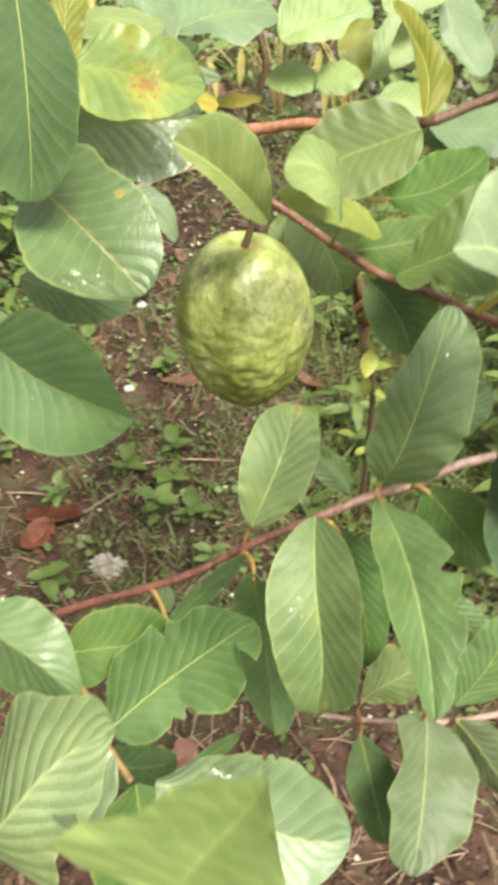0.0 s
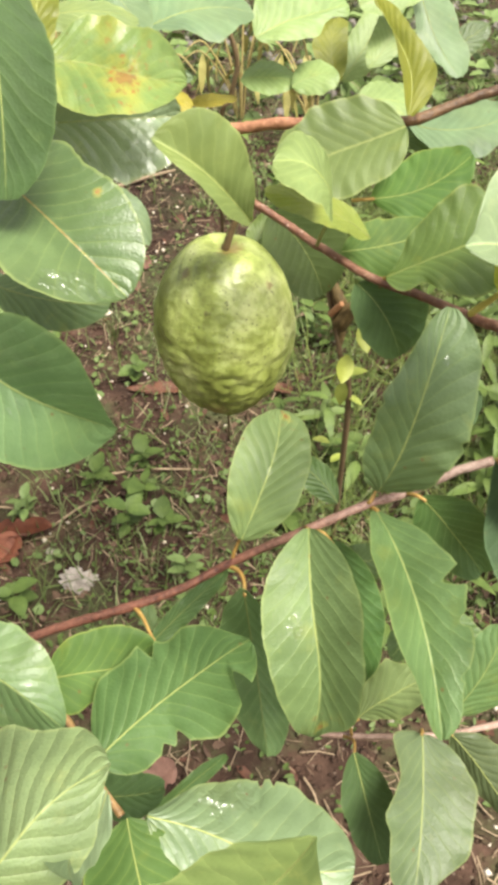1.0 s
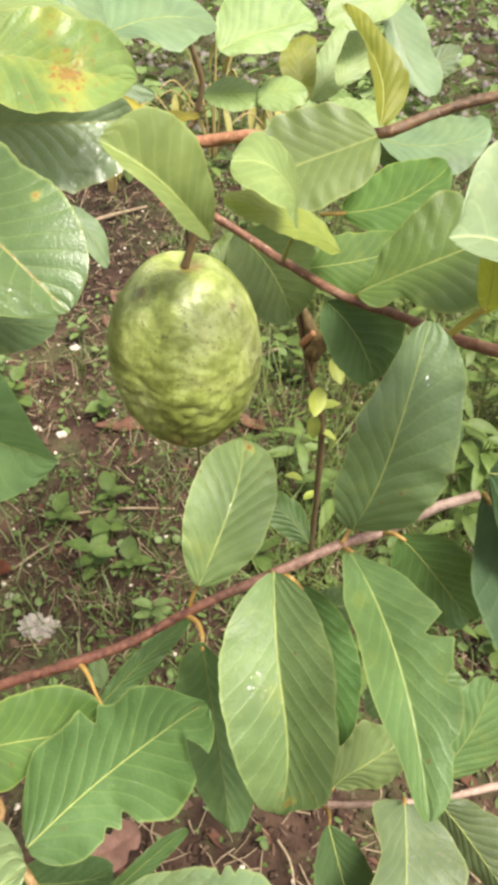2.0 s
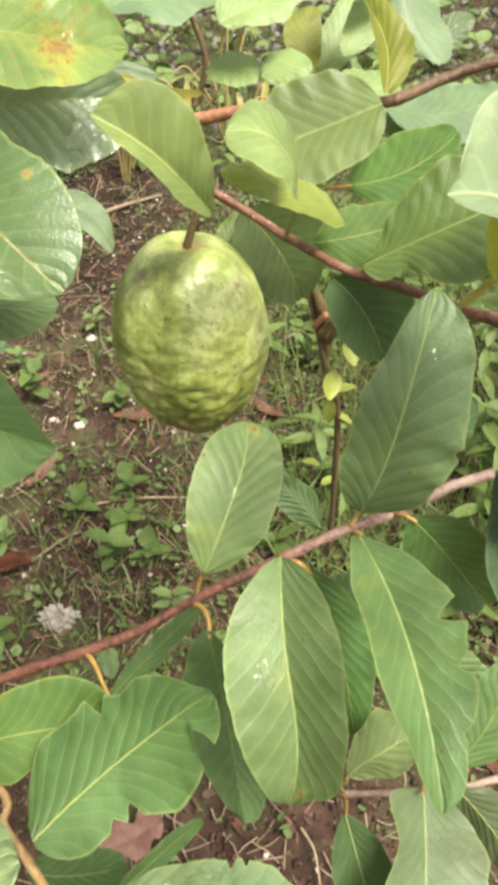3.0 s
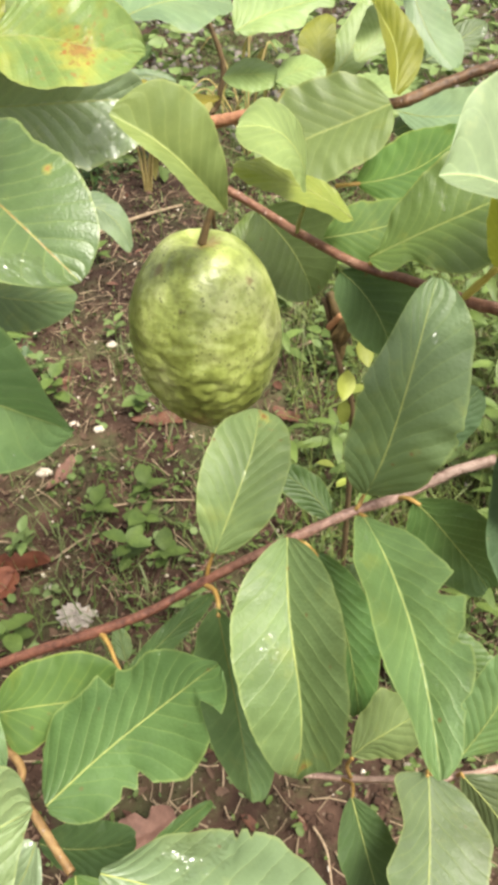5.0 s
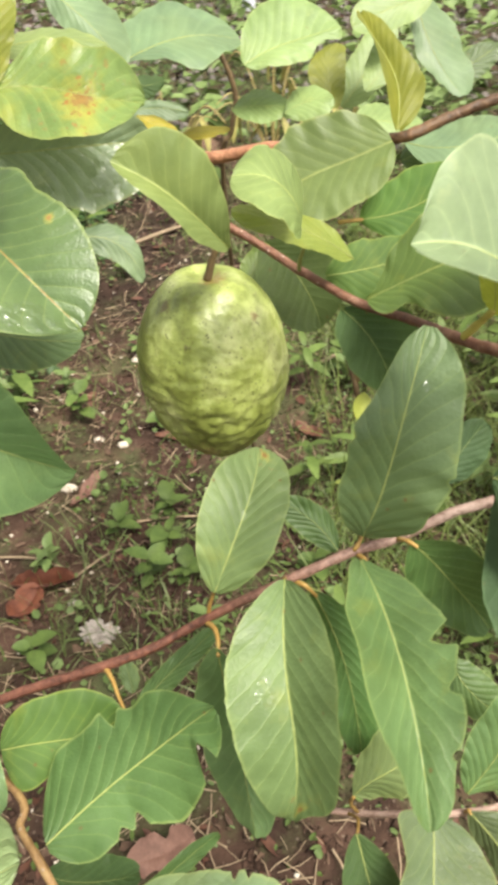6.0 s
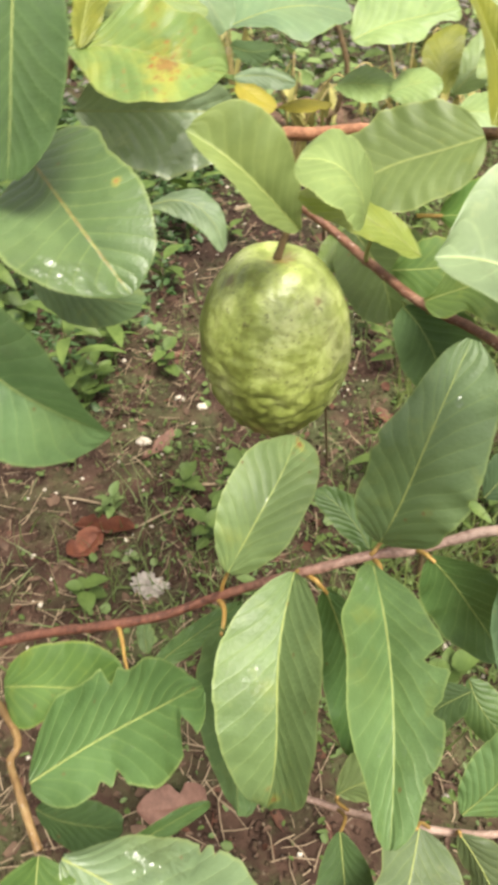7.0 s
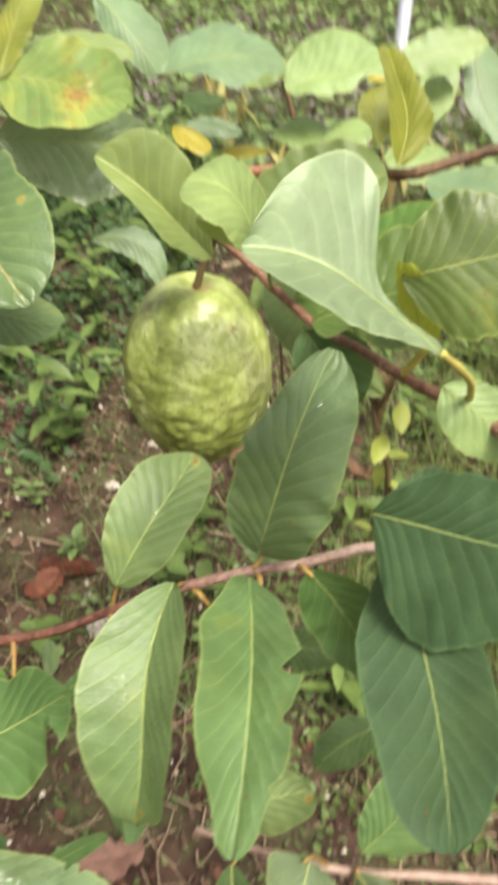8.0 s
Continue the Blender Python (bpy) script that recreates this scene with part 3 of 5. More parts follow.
    for i in range(nu):
        for j in range(cols - 1):
            o = i * cols + j
            faces.append((o, o + 1, o + cols + 1, o + cols))
    ob = settle(part("leaf", mesh_of("leaf", verts, faces, material, uvs={"blade": uvs, "ranks": ranks}), parent, label))
    if rib:
        mid = [spine(u) + n * (0.0016 * wave * noise.noise(Vector((u * 2.2, 0, seed + 9))) + out * 0.00005) for u in (0.0, 0.2, 0.4, 0.6, 0.8, 0.95)]
        r = 0.00030 * size
        v2, f2 = tube(mid, [r * 1.2, r, r * 0.85, r * 0.65, r * 0.45, r * 0.2], 6)
        part("midrib", mesh_of("midrib", v2, f2, rib_material or petiole_green), ob, "pale yellow-green raised midrib")
    return ob


def stalk(parent, points, r0, r1, material=None):
    v, f = tube(points, [0.78 * r0 + 0.78 * (r1 - r0) * i / (len(points) - 1) for i in range(len(points))], 8, 0.2, LEAF_COUNT[0])
    return settle(part("leaf_stalk", mesh_of("leaf_stalk", v, f, material or petiole_mat), parent, "short orange-yellow leaf stalk"))


def hump(x, y):
    """Height of the soil."""
    near = max(0.0, 1 - (math.hypot(x, y - 1.0) / 6.0))
    p = Vector((x, y, 0))
    return near * (0.022 * noise.noise(p * 2.3) + 0.012 * noise.noise(p * 8.0) + 0.005 * noise.noise(p * 22.0) + 0.002 * noise.noise(p * 55.0))


# ---- the ground: one sheet to the horizon, fine where it is near ----
def ground():
    xs = np.concatenate([-np.geomspace(900, 1.3, 26), np.linspace(-1.25, 1.25, 280), np.geomspace(1.3, 900, 26)])
    ys = np.concatenate([-np.geomspace(900, 0.35, 24), np.linspace(-0.3, 3.0, 330), np.geomspace(3.03, 900, 40)])
    verts = [(x, y, hump(x, y)) for y in ys for x in xs]
    w = len(xs)
    faces = [(j * w + i, j * w + i + 1, (j + 1) * w + i + 1, (j + 1) * w + i) for j in range(len(ys) - 1) for i in range(w - 1)]
    return tagged(new("ground", mesh_of("ground", verts, faces, soil)), "dark brown crumbly soil with moss and grit", "soil", kind="structure")


ground()

# ---- branches of the guava tree ----

def branch(label, points, radii, material, knob=0.17):
    ob = thing("guava_branch", label, "branch", points[0], "branches of the guava tree")
    v, f = tube([Vector(p) - Vector(points[0]) for p in points], radii, 12, knob, len(points))
    part("twig", mesh_of("twig", v, f, material), ob)
    return ob


up = branch("thin reddish-brown guava twig with broad green leaves", [(-0.0200, 0.3916, 0.6777), (0.0031, 0.3773, 0.6696), (0.0202, 0.3619, 0.6647), (0.0495, 0.3347, 0.6603), (0.0742, 0.3170, 0.6602), (0.0984, 0.2946, 0.6611), (0.1222, 0.2693, 0.6676), (0.2165, 0.1691, 0.6934), (0.4419, 0.2937, 0.6659), (0.6000, 0.4900, 0.6200)], [0.0024, 0.0023, 0.0024, 0.0024, 0.0025, 0.0027, 0.0030, 0.0033, 0.0045, 0.0066], bark)
mid = branch("slender reddish guava twig with hanging green leaves", [(-0.6200, 0.4200, 0.5500), (-0.4775, 0.3069, 0.4682), (-0.2828, 0.1981, 0.4158), (-0.1785, 0.2068, 0.4744), (-0.1317, 0.2107, 0.5007), (-0.0857, 0.2126, 0.5219), (-0.0542, 0.2159, 0.5359), (-0.0265, 0.2217, 0.5525), (0.0103, 0.2217, 0.5791), (0.0427, 0.2288, 0.5926), (0.0626, 0.2323, 0.5979), (0.0873, 0.2392, 0.6069), (0.1063, 0.2424, 0.6118)], [0.0062, 0.0042, 0.0031, 0.0028, 0.0027, 0.0026, 0.0024, 0.0024, 0.0023, 0.0023, 0.0023, 0.0024, 0.0025], bark_grading)
bot = branch("thin pinkish-brown lower guava twig with drooping leaves", [(0.0210, 0.1930, 0.4152), (0.0514, 0.1913, 0.4133), (0.0770, 0.1913, 0.4133), (0.1122, 0.1926, 0.4147), (0.1417, 0.1969, 0.4194), (0.1794, 0.2017, 0.4246), (0.3170, 0.2192, 0.4436), (0.5051, 0.3584, 0.4886), (0.5950, 0.4850, 0.5200)], [0.0018, 0.0019, 0.0020, 0.0021, 0.0022, 0.0024, 0.0026, 0.0036, 0.0053], bark_pale)
top = branch("thick orange-brown guava branch behind the leaves", [(-0.0489, 0.4905, 0.6787), (-0.0256, 0.4812, 0.6834), (-0.0032, 0.4734, 0.6898), (0.0390, 0.4588, 0.6960), (0.0783, 0.4450, 0.7032), (0.1021, 0.4460, 0.7117), (0.1253, 0.4469, 0.7199), (0.1550, 0.4420, 0.7294), (0.2867, 0.4203, 0.7715), (0.5004, 0.4524, 0.8908), (0.6200, 0.5000, 0.9800)], [0.0042, 0.0040, 0.0038, 0.0036, 0.0034, 0.0032, 0.0030, 0.0030, 0.0033, 0.0045, 0.0066], bark_browning)
left = branch("green leafy guava twig mostly hidden by its leaves", [(-0.6150, 0.4200, 0.7200), (-0.4995, 0.3775, 0.6514), (-0.3329, 0.3377, 0.6142), (-0.2308, 0.3430, 0.6770), (-0.1806, 0.3456, 0.7079), (-0.1447, 0.3618, 0.7313), (-0.1325, 0.3705, 0.7473), (-0.1259, 0.3726, 0.7565)], [0.0057, 0.0039, 0.0029, 0.0026, 0.0025, 0.0024, 0.0022, 0.0018], bark)
low = branch("yellowish young guava shoot with pale leaves", [(-0.6200, 0.4200, 0.4600), (-0.3974, 0.3156, 0.4862), (-0.1341, 0.1676, 0.5194), (-0.1002, 0.1313, 0.5252), (-0.0891, 0.1194, 0.5271), (-0.0725, 0.1012, 0.5250)], [0.0037, 0.0025, 0.0019, 0.0017, 0.0018, 0.0019], bark_young)
right = up


def tree(label, points, radii):
    ob = thing("guava_tree", label, "tree", points[0], "guava trees")
    v, f = tube([Vector(p) - Vector(points[0]) for p in points], radii, 16, 0.06, 9)
    part("trunk", mesh_of("trunk", v, f, bark), ob)


tree("slim brown guava tree trunk rising from the soil", [(0.60, 0.47, -0.03), (0.59, 0.48, 0.4), (0.62, 0.50, 0.8), (0.63, 0.52, 1.15)], [0.026, 0.022, 0.019, 0.014])
tree("slim brown guava tree trunk growing from soil", [(-0.64, 0.46, -0.03), (-0.62, 0.43, 0.4), (-0.62, 0.42, 0.6), (-0.60, 0.42, 0.85)], [0.022, 0.018, 0.016, 0.011])



# ---- leaves ----
leaf(mid, sheen, (-0.0204, 0.2199, 0.5744), (-0.0004, 0.2820, 0.6101), (0.012, -0.547, 0.837), (0.0181, 0.0203, 0.0208, 0.0211, 0.0214, 0.0216, 0.0196, 0.0152), (0.0236, 0.0238, 0.0235, 0.0211, 0.0210, 0.0214, 0.0251, 0.0309), 0.0139, 0.0041, 24, 22, curve=-0.0006, quilt=1.4)
leaf(mid, glinting, (0.0126, 0.2101, 0.5962), (0.0151, 0.1395, 0.5232), (0.007, 0.681, -0.733), (0.0254, 0.0274, 0.0274, 0.0260, 0.0250, 0.0246, 0.0235, 0.0245), (0.0414, 0.0376, 0.0340, 0.0289, 0.0274, 0.0272, 0.0326, 0.0314), -0.0204, 0.0015, -18, -48, curve=-0.0019, bites=[(1, 0.97, 0.06, 0.5)], quilt=1.6)
leaf(mid, mature, (0.0453, 0.2145, 0.6039), (0.0646, 0.1142, 0.5754), (0.108, 0.361, -0.926), (0.0235, 0.0243, 0.0274, 0.0237, 0.0249, 0.0238, 0.0186, 0.0225), (0.0119, 0.0199, 0.0216, 0.0250, 0.0202, 0.0222, 0.0179, 0.0251), -0.0078, 0.0048, -51, -26, curve=0.0001, bites=[(1, 0.42, 0.045, 0.45), (1, 0.6, 0.03, 0.22), (1, 0.8, 0.02, 0.2)], quilt=1.6)
leaf(mid, beaded, (0.0468, 0.2246, 0.6079), (0.0686, 0.2477, 0.6997), (-0.184, -0.945, 0.271), (0.0201, 0.0211, 0.0213, 0.0184, 0.0199, 0.0163, 0.0157, 0.0183), (0.0230, 0.0274, 0.0242, 0.0255, 0.0246, 0.0249, 0.0287, 0.0312), 0.0153, 0.0014, 23, 13, curve=0.0004, bites=[(-1, 0.56, 0.03, 0.13), (1, 0.47, 0.03, 0.1)], quilt=1.3)
leaf(mid, deep, (0.0685, 0.2250, 0.6033), (0.1079, 0.2152, 0.5536), (-0.006, 0.980, -0.198), 0.0183, 0.0186, 0.0027, 0.0007, -5, -4, quilt=1.4)
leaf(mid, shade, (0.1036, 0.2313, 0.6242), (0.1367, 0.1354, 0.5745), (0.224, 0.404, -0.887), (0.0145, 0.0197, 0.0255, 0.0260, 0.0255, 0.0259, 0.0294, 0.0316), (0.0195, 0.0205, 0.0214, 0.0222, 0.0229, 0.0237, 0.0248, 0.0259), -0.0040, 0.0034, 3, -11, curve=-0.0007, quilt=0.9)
leaf(low, deep, (-0.0868, 0.1250, 0.5283), (-0.0159, 0.1600, 0.5769), (-0.215, -0.515, 0.830), (0.0572, 0.0480, 0.0350, 0.0325, 0.0247, 0.0272, 0.0228, 0.0086), (0.0309, 0.0287, 0.0224, 0.0230, 0.0304, 0.0303, 0.0284, 0.0336), -0.0107, -0.0039, -16, 11, curve=-0.0001, bites=[(1, 0.83, 0.05, 0.62), (-1, 0.45, 0.04, 0.3), (1, 0.4, 0.035, 0.3), (1, 0.31, 0.03, 0.2)], quilt=0.4)
leaf(low, lush, (-0.1138, 0.1598, 0.5393), (-0.0629, 0.1802, 0.5344), (0.159, -0.714, 0.682), (0.0258, 0.0242, 0.0221, 0.0213, 0.0232, 0.0236, 0.0230, 0.0225), (0.0443, 0.0301, 0.0182, 0.0154, 0.0168, 0.0202, 0.0243, 0.0287), -0.0068, 0.0054, -0, 6, curve=-0.0011, quilt=0.4)
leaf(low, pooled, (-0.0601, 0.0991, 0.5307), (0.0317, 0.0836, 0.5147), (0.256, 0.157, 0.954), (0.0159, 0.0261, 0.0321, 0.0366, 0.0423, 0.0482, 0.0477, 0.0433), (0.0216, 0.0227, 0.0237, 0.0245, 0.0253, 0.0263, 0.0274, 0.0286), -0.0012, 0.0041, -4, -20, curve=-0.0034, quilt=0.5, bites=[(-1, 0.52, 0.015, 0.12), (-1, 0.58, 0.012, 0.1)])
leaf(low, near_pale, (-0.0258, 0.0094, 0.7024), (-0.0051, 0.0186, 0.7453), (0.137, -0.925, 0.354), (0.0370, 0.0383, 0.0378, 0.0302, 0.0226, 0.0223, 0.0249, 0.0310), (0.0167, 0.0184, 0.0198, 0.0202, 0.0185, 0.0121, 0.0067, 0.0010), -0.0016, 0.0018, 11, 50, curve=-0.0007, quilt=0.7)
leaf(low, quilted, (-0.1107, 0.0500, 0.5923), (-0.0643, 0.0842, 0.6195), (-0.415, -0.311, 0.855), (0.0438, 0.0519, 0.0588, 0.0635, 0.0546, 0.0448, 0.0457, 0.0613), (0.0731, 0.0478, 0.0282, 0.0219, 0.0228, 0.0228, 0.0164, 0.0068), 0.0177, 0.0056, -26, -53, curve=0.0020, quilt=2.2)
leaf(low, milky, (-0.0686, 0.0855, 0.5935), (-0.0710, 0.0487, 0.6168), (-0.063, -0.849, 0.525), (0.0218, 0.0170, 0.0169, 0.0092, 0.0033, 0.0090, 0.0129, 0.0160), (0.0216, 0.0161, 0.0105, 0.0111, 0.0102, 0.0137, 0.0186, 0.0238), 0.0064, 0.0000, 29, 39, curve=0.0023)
leaf(low, cool, (-0.1533, 0.1543, 0.5753), (-0.0990, 0.1271, 0.5545), (-0.206, -0.787, 0.581), (0.0285, 0.0275, 0.0246, 0.0211, 0.0214, 0.0182, 0.0147, 0.0151), (0.0282, 0.0298, 0.0310, 0.0311, 0.0289, 0.0240, 0.0198, 0.0171), 0.0072, -0.0081, -32, -15, curve=0.0004)
leaf(left, cool, (-0.1521, 0.2566, 0.6675), (-0.0835, 0.2512, 0.6225), (-0.179, -0.959, -0.219), (0.0949, 0.0796, 0.0639, 0.0533, 0.0436, 0.0324, 0.0187, 0.0053), (0.0405, 0.0392, 0.0379, 0.0369, 0.0357, 0.0369, 0.0358, 0.0339), 0.0159, -0.0160, 6, 44, curve=0.0013, quilt=0.55, wave=0.35)
leaf(left, ruddy, (-0.1497, 0.3433, 0.7157), (-0.0755, 0.2790, 0.6822), (0.046, -0.703, 0.710), (0.0451, 0.0424, 0.0380, 0.0323, 0.0348, 0.0377, 0.0405, 0.0459), (0.0018, 0.0089, 0.0210, 0.0331, 0.0412, 0.0515, 0.0584, 0.0664), 0.0102, -0.0007, 7, 45, curve=-0.0001, quilt=1.2, rib_material=petiole_mat, wave=0.35)
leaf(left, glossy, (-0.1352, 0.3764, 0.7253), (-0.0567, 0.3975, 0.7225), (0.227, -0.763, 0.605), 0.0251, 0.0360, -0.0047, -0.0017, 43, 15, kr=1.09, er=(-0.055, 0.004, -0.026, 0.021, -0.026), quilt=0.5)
leaf(left, rusty, (-0.1292, 0.3676, 0.7574), (-0.0494, 0.3590, 0.7521), (0.051, -0.451, 0.891), (0.0117, 0.0170, 0.0233, 0.0246, 0.0236, 0.0269, 0.0272, 0.0237), (0.0158, 0.0248, 0.0319, 0.0320, 0.0296, 0.0271, 0.0261, 0.0261), -0.0025, -0.0073, 29, 6, curve=-0.0026)
leaf(up, bright, (-0.0171, 0.3748, 0.6717), (-0.0672, 0.3484, 0.7298), (0.528, -0.846, 0.077), (0.0129, 0.0144, 0.0160, 0.0184, 0.0162, 0.0144, 0.0153, 0.0155), (0.0092, 0.0126, 0.0176, 0.0213, 0.0263, 0.0307, 0.0395, 0.0560), 0.0093, 0.0031, 57, 11, curve=-0.0009, quilt=0.55)
leaf(up, lucent, (0.0698, 0.4067, 0.7148), (0.0015, 0.3965, 0.6819), (-0.107, -0.640, 0.761), (0.0327, 0.0324, 0.0298, 0.0283, 0.0305, 0.0305, 0.0364, 0.0437), (0.0380, 0.0347, 0.0313, 0.0288, 0.0293, 0.0267, 0.0361, 0.0451), 0.0006, 0.0045, 12, 20, curve=-0.0014, quilt=0.3)
leaf(up, bright, (0.0212, 0.3121, 0.7103), (-0.0075, 0.3098, 0.7360), (0.604, -0.184, 0.775), (0.0307, 0.0276, 0.0246, 0.0231, 0.0267, 0.0279, 0.0311, 0.0378), (0.0488, 0.0368, 0.0256, 0.0210, 0.0242, 0.0255, 0.0336, 0.0357), 0.0093, 0.0017, 6, 7, curve=-0.0005, quilt=0.55)
leaf(up, yellow_green, (0.0471, 0.3443, 0.6795), (-0.0106, 0.3300, 0.7112), (0.516, -0.390, 0.763), 0.0109, 0.0120, 0.0037, 0.0024, 1, -1)
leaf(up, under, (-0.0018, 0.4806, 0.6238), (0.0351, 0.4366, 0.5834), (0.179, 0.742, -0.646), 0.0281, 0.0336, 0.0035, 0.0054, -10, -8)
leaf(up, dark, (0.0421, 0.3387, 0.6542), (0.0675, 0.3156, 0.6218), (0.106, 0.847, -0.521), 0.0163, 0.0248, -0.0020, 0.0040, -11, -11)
leaf(up, warm_green, (0.0512, 0.3067, 0.6779), (0.1032, 0.3014, 0.7071), (-0.319, -0.704, 0.635), (0.0017, 0.0076, 0.0164, 0.0193, 0.0237, 0.0299, 0.0412, 0.0542), (0.0205, 0.0169, 0.0113, 0.0182, 0.0248, 0.0301, 0.0358, 0.0413), 0.0022, 0.0001, 13, 10, curve=-0.0001, quilt=0.35)
leaf(up, lush, (0.0340, 0.3532, 0.6656), (0.0839, 0.3585, 0.6758), (-0.059, -0.737, 0.673), 0.0155, 0.0176, 0.0017, 0.0021, -0, -0, quilt=0.12)
leaf(up, pale, (0.0410, 0.3433, 0.6548), (0.0865, 0.3250, 0.6320), (-0.154, -0.897, 0.413), 0.0097, 0.0083, 0.0045, 0.0006, -2, -2)
leaf(up, lush, (0.0538, 0.3940, 0.6773), (0.1099, 0.4024, 0.7012), (-0.244, -0.581, 0.777), 0.0218, 0.0182, -0.0014, 0.0063, -0, -1, quilt=0.2)
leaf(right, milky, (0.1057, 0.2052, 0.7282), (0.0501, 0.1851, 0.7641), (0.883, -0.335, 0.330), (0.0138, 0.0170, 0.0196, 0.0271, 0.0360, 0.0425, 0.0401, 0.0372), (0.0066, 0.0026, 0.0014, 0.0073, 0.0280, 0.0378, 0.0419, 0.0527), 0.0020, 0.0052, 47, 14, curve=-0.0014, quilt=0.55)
leaf(right, warm_green, (0.0897, 0.2597, 0.7252), (0.1338, 0.2667, 0.7393), (0.013, -0.909, 0.417), 0.0244, 0.0276, 0.0031, -0.0003, -1, -1, quilt=0.5)
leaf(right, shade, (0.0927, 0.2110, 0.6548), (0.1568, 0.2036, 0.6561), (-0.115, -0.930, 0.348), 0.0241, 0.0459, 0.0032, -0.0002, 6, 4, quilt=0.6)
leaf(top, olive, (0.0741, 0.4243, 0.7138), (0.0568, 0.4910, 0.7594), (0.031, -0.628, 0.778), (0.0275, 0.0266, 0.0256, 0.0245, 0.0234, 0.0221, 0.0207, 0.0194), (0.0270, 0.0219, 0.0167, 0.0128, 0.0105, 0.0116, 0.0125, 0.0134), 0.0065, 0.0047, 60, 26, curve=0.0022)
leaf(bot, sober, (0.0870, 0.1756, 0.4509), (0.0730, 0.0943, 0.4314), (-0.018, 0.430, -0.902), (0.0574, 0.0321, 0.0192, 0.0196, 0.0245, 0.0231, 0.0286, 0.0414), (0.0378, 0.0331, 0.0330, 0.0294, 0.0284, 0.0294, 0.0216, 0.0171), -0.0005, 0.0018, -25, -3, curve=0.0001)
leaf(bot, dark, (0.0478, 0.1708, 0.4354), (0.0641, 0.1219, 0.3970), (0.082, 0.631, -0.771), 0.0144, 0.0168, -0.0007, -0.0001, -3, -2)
leaf(bot, sheen, (0.0436, 0.1651, 0.4915), (0.0848, 0.1816, 0.5047), (0.252, -0.904, 0.345), 0.0205, 0.0239, 0.0020, -0.0059, -1, -6, kl=1.03, kr=1.15, el=(0.019, -0.096, 0.016, 0.037, -0.024), er=(-0.040, -0.078, -0.039, 0.008, 0.011))
leaf(bot, sober, (0.1112, 0.1881, 0.4246), (0.1528, 0.1447, 0.3923), (-0.463, -0.770, 0.438), 0.0211, 0.0159, 0.0000, -0.0014, -10, -13)
leaf(bot, mature, (0.1122, 0.1995, 0.4222), (0.1406, 0.2275, 0.4821), (-0.023, -0.901, 0.432), 0.0177, 0.0303, 0.0011, 0.0034, -16, -10)
leaf(mid, cool, (-0.0190, 0.1988, 0.5616), (-0.0041, 0.1600, 0.4531), (0.331, 0.902, -0.277), 0.0225, 0.0182, 0.0033, -0.0013, 10, 13)
leaf(mid, deep, (0.0255, 0.2192, 0.5763), (0.0490, 0.1872, 0.4900), (0.002, 0.938, -0.347), 0.0140, 0.0157, 0.0044, 0.0040, 4, 4)
leaf(left, olive, (-0.1231, 0.3669, 0.7578), (-0.1244, 0.4198, 0.7973), (-0.005, -0.598, 0.801), 0.0086, 0.0115, -0.0003, -0.0013, -0, -0)
leaf(left, dark, (-0.1294, 0.3354, 0.8095), (-0.1226, 0.2780, 0.7313), (-0.205, 0.781, -0.591), 0.0246, 0.0222, -0.0053, 0.0026, 0, 1)
leaf(left, dull, (-0.1725, 0.3616, 0.6377), (-0.0985, 0.3444, 0.6343), (-0.108, -0.618, 0.779), 0.0182, 0.0176, 0.0044, 0.0049, -9, -9)
leaf(left, grey, (-0.1491, 0.5009, 0.6173), (-0.0941, 0.4991, 0.5887), (0.339, -0.636, 0.693), 0.0136, 0.0129, 0.0072, -0.0146, -8, -9)
leaf(top, pale, (-0.0153, 0.5500, 0.7197), (0.0504, 0.5781, 0.7340), (0.045, -0.583, 0.811), (0.0327, 0.0343, 0.0358, 0.0371, 0.0384, 0.0398, 0.0415, 0.0434), (0.0159, 0.0157, 0.0173, 0.0166, 0.0176, 0.0094, 0.0104, 0.0247), 0.0012, -0.0027, 3, 1, curve=-0.0010)
leaf(top, grey, (-0.0962, 0.5158, 0.7304), (-0.0170, 0.5513, 0.7346), (0.057, -0.359, 0.932), (0.0489, 0.0493, 0.0486, 0.0472, 0.0473, 0.0494, 0.0525, 0.0560), (0.0094, 0.0129, 0.0185, 0.0230, 0.0304, 0.0254, 0.0192, 0.0146), 0.0080, -0.0019, 0, 2, curve=0.0004)
leaf(top, grey, (-0.1265, 0.4988, 0.7780), (-0.0831, 0.4849, 0.7380), (0.408, -0.627, 0.663), 0.0229, 0.0119, 0.0056, -0.0004, -11, -20)
leaf(top, pale, (-0.0263, 0.5655, 0.6863), (0.0148, 0.5655, 0.6863), (-0.000, -0.382, 0.924), 0.0217, 0.0143, 0.0008, -0.0018, -3, -4)
leaf(top, pale, (0.0115, 0.5521, 0.6865), (0.0456, 0.5585, 0.6935), (-0.113, -0.390, 0.914), 0.0203, 0.0162, 0.0016, -0.0035, -6, -7)
leaf(top, grey, (0.1039, 0.6208, 0.7470), (0.1380, 0.5742, 0.6872), (-0.363, 0.623, -0.693), 0.0118, 0.0283, 0.0015, -0.0056, 15, 7)
leaf(top, pale, (0.0579, 0.5309, 0.6851), (0.1111, 0.5448, 0.6747), (0.276, -0.408, 0.870), 0.0216, 0.0166, 0.0046, 0.0011, -4, -5)
leaf(top, olive, (0.0485, 0.5894, 0.6770), (0.0520, 0.6335, 0.7110), (0.095, -0.612, 0.785), 0.0150, 0.0136, 0.0043, -0.0071, 3, 2)
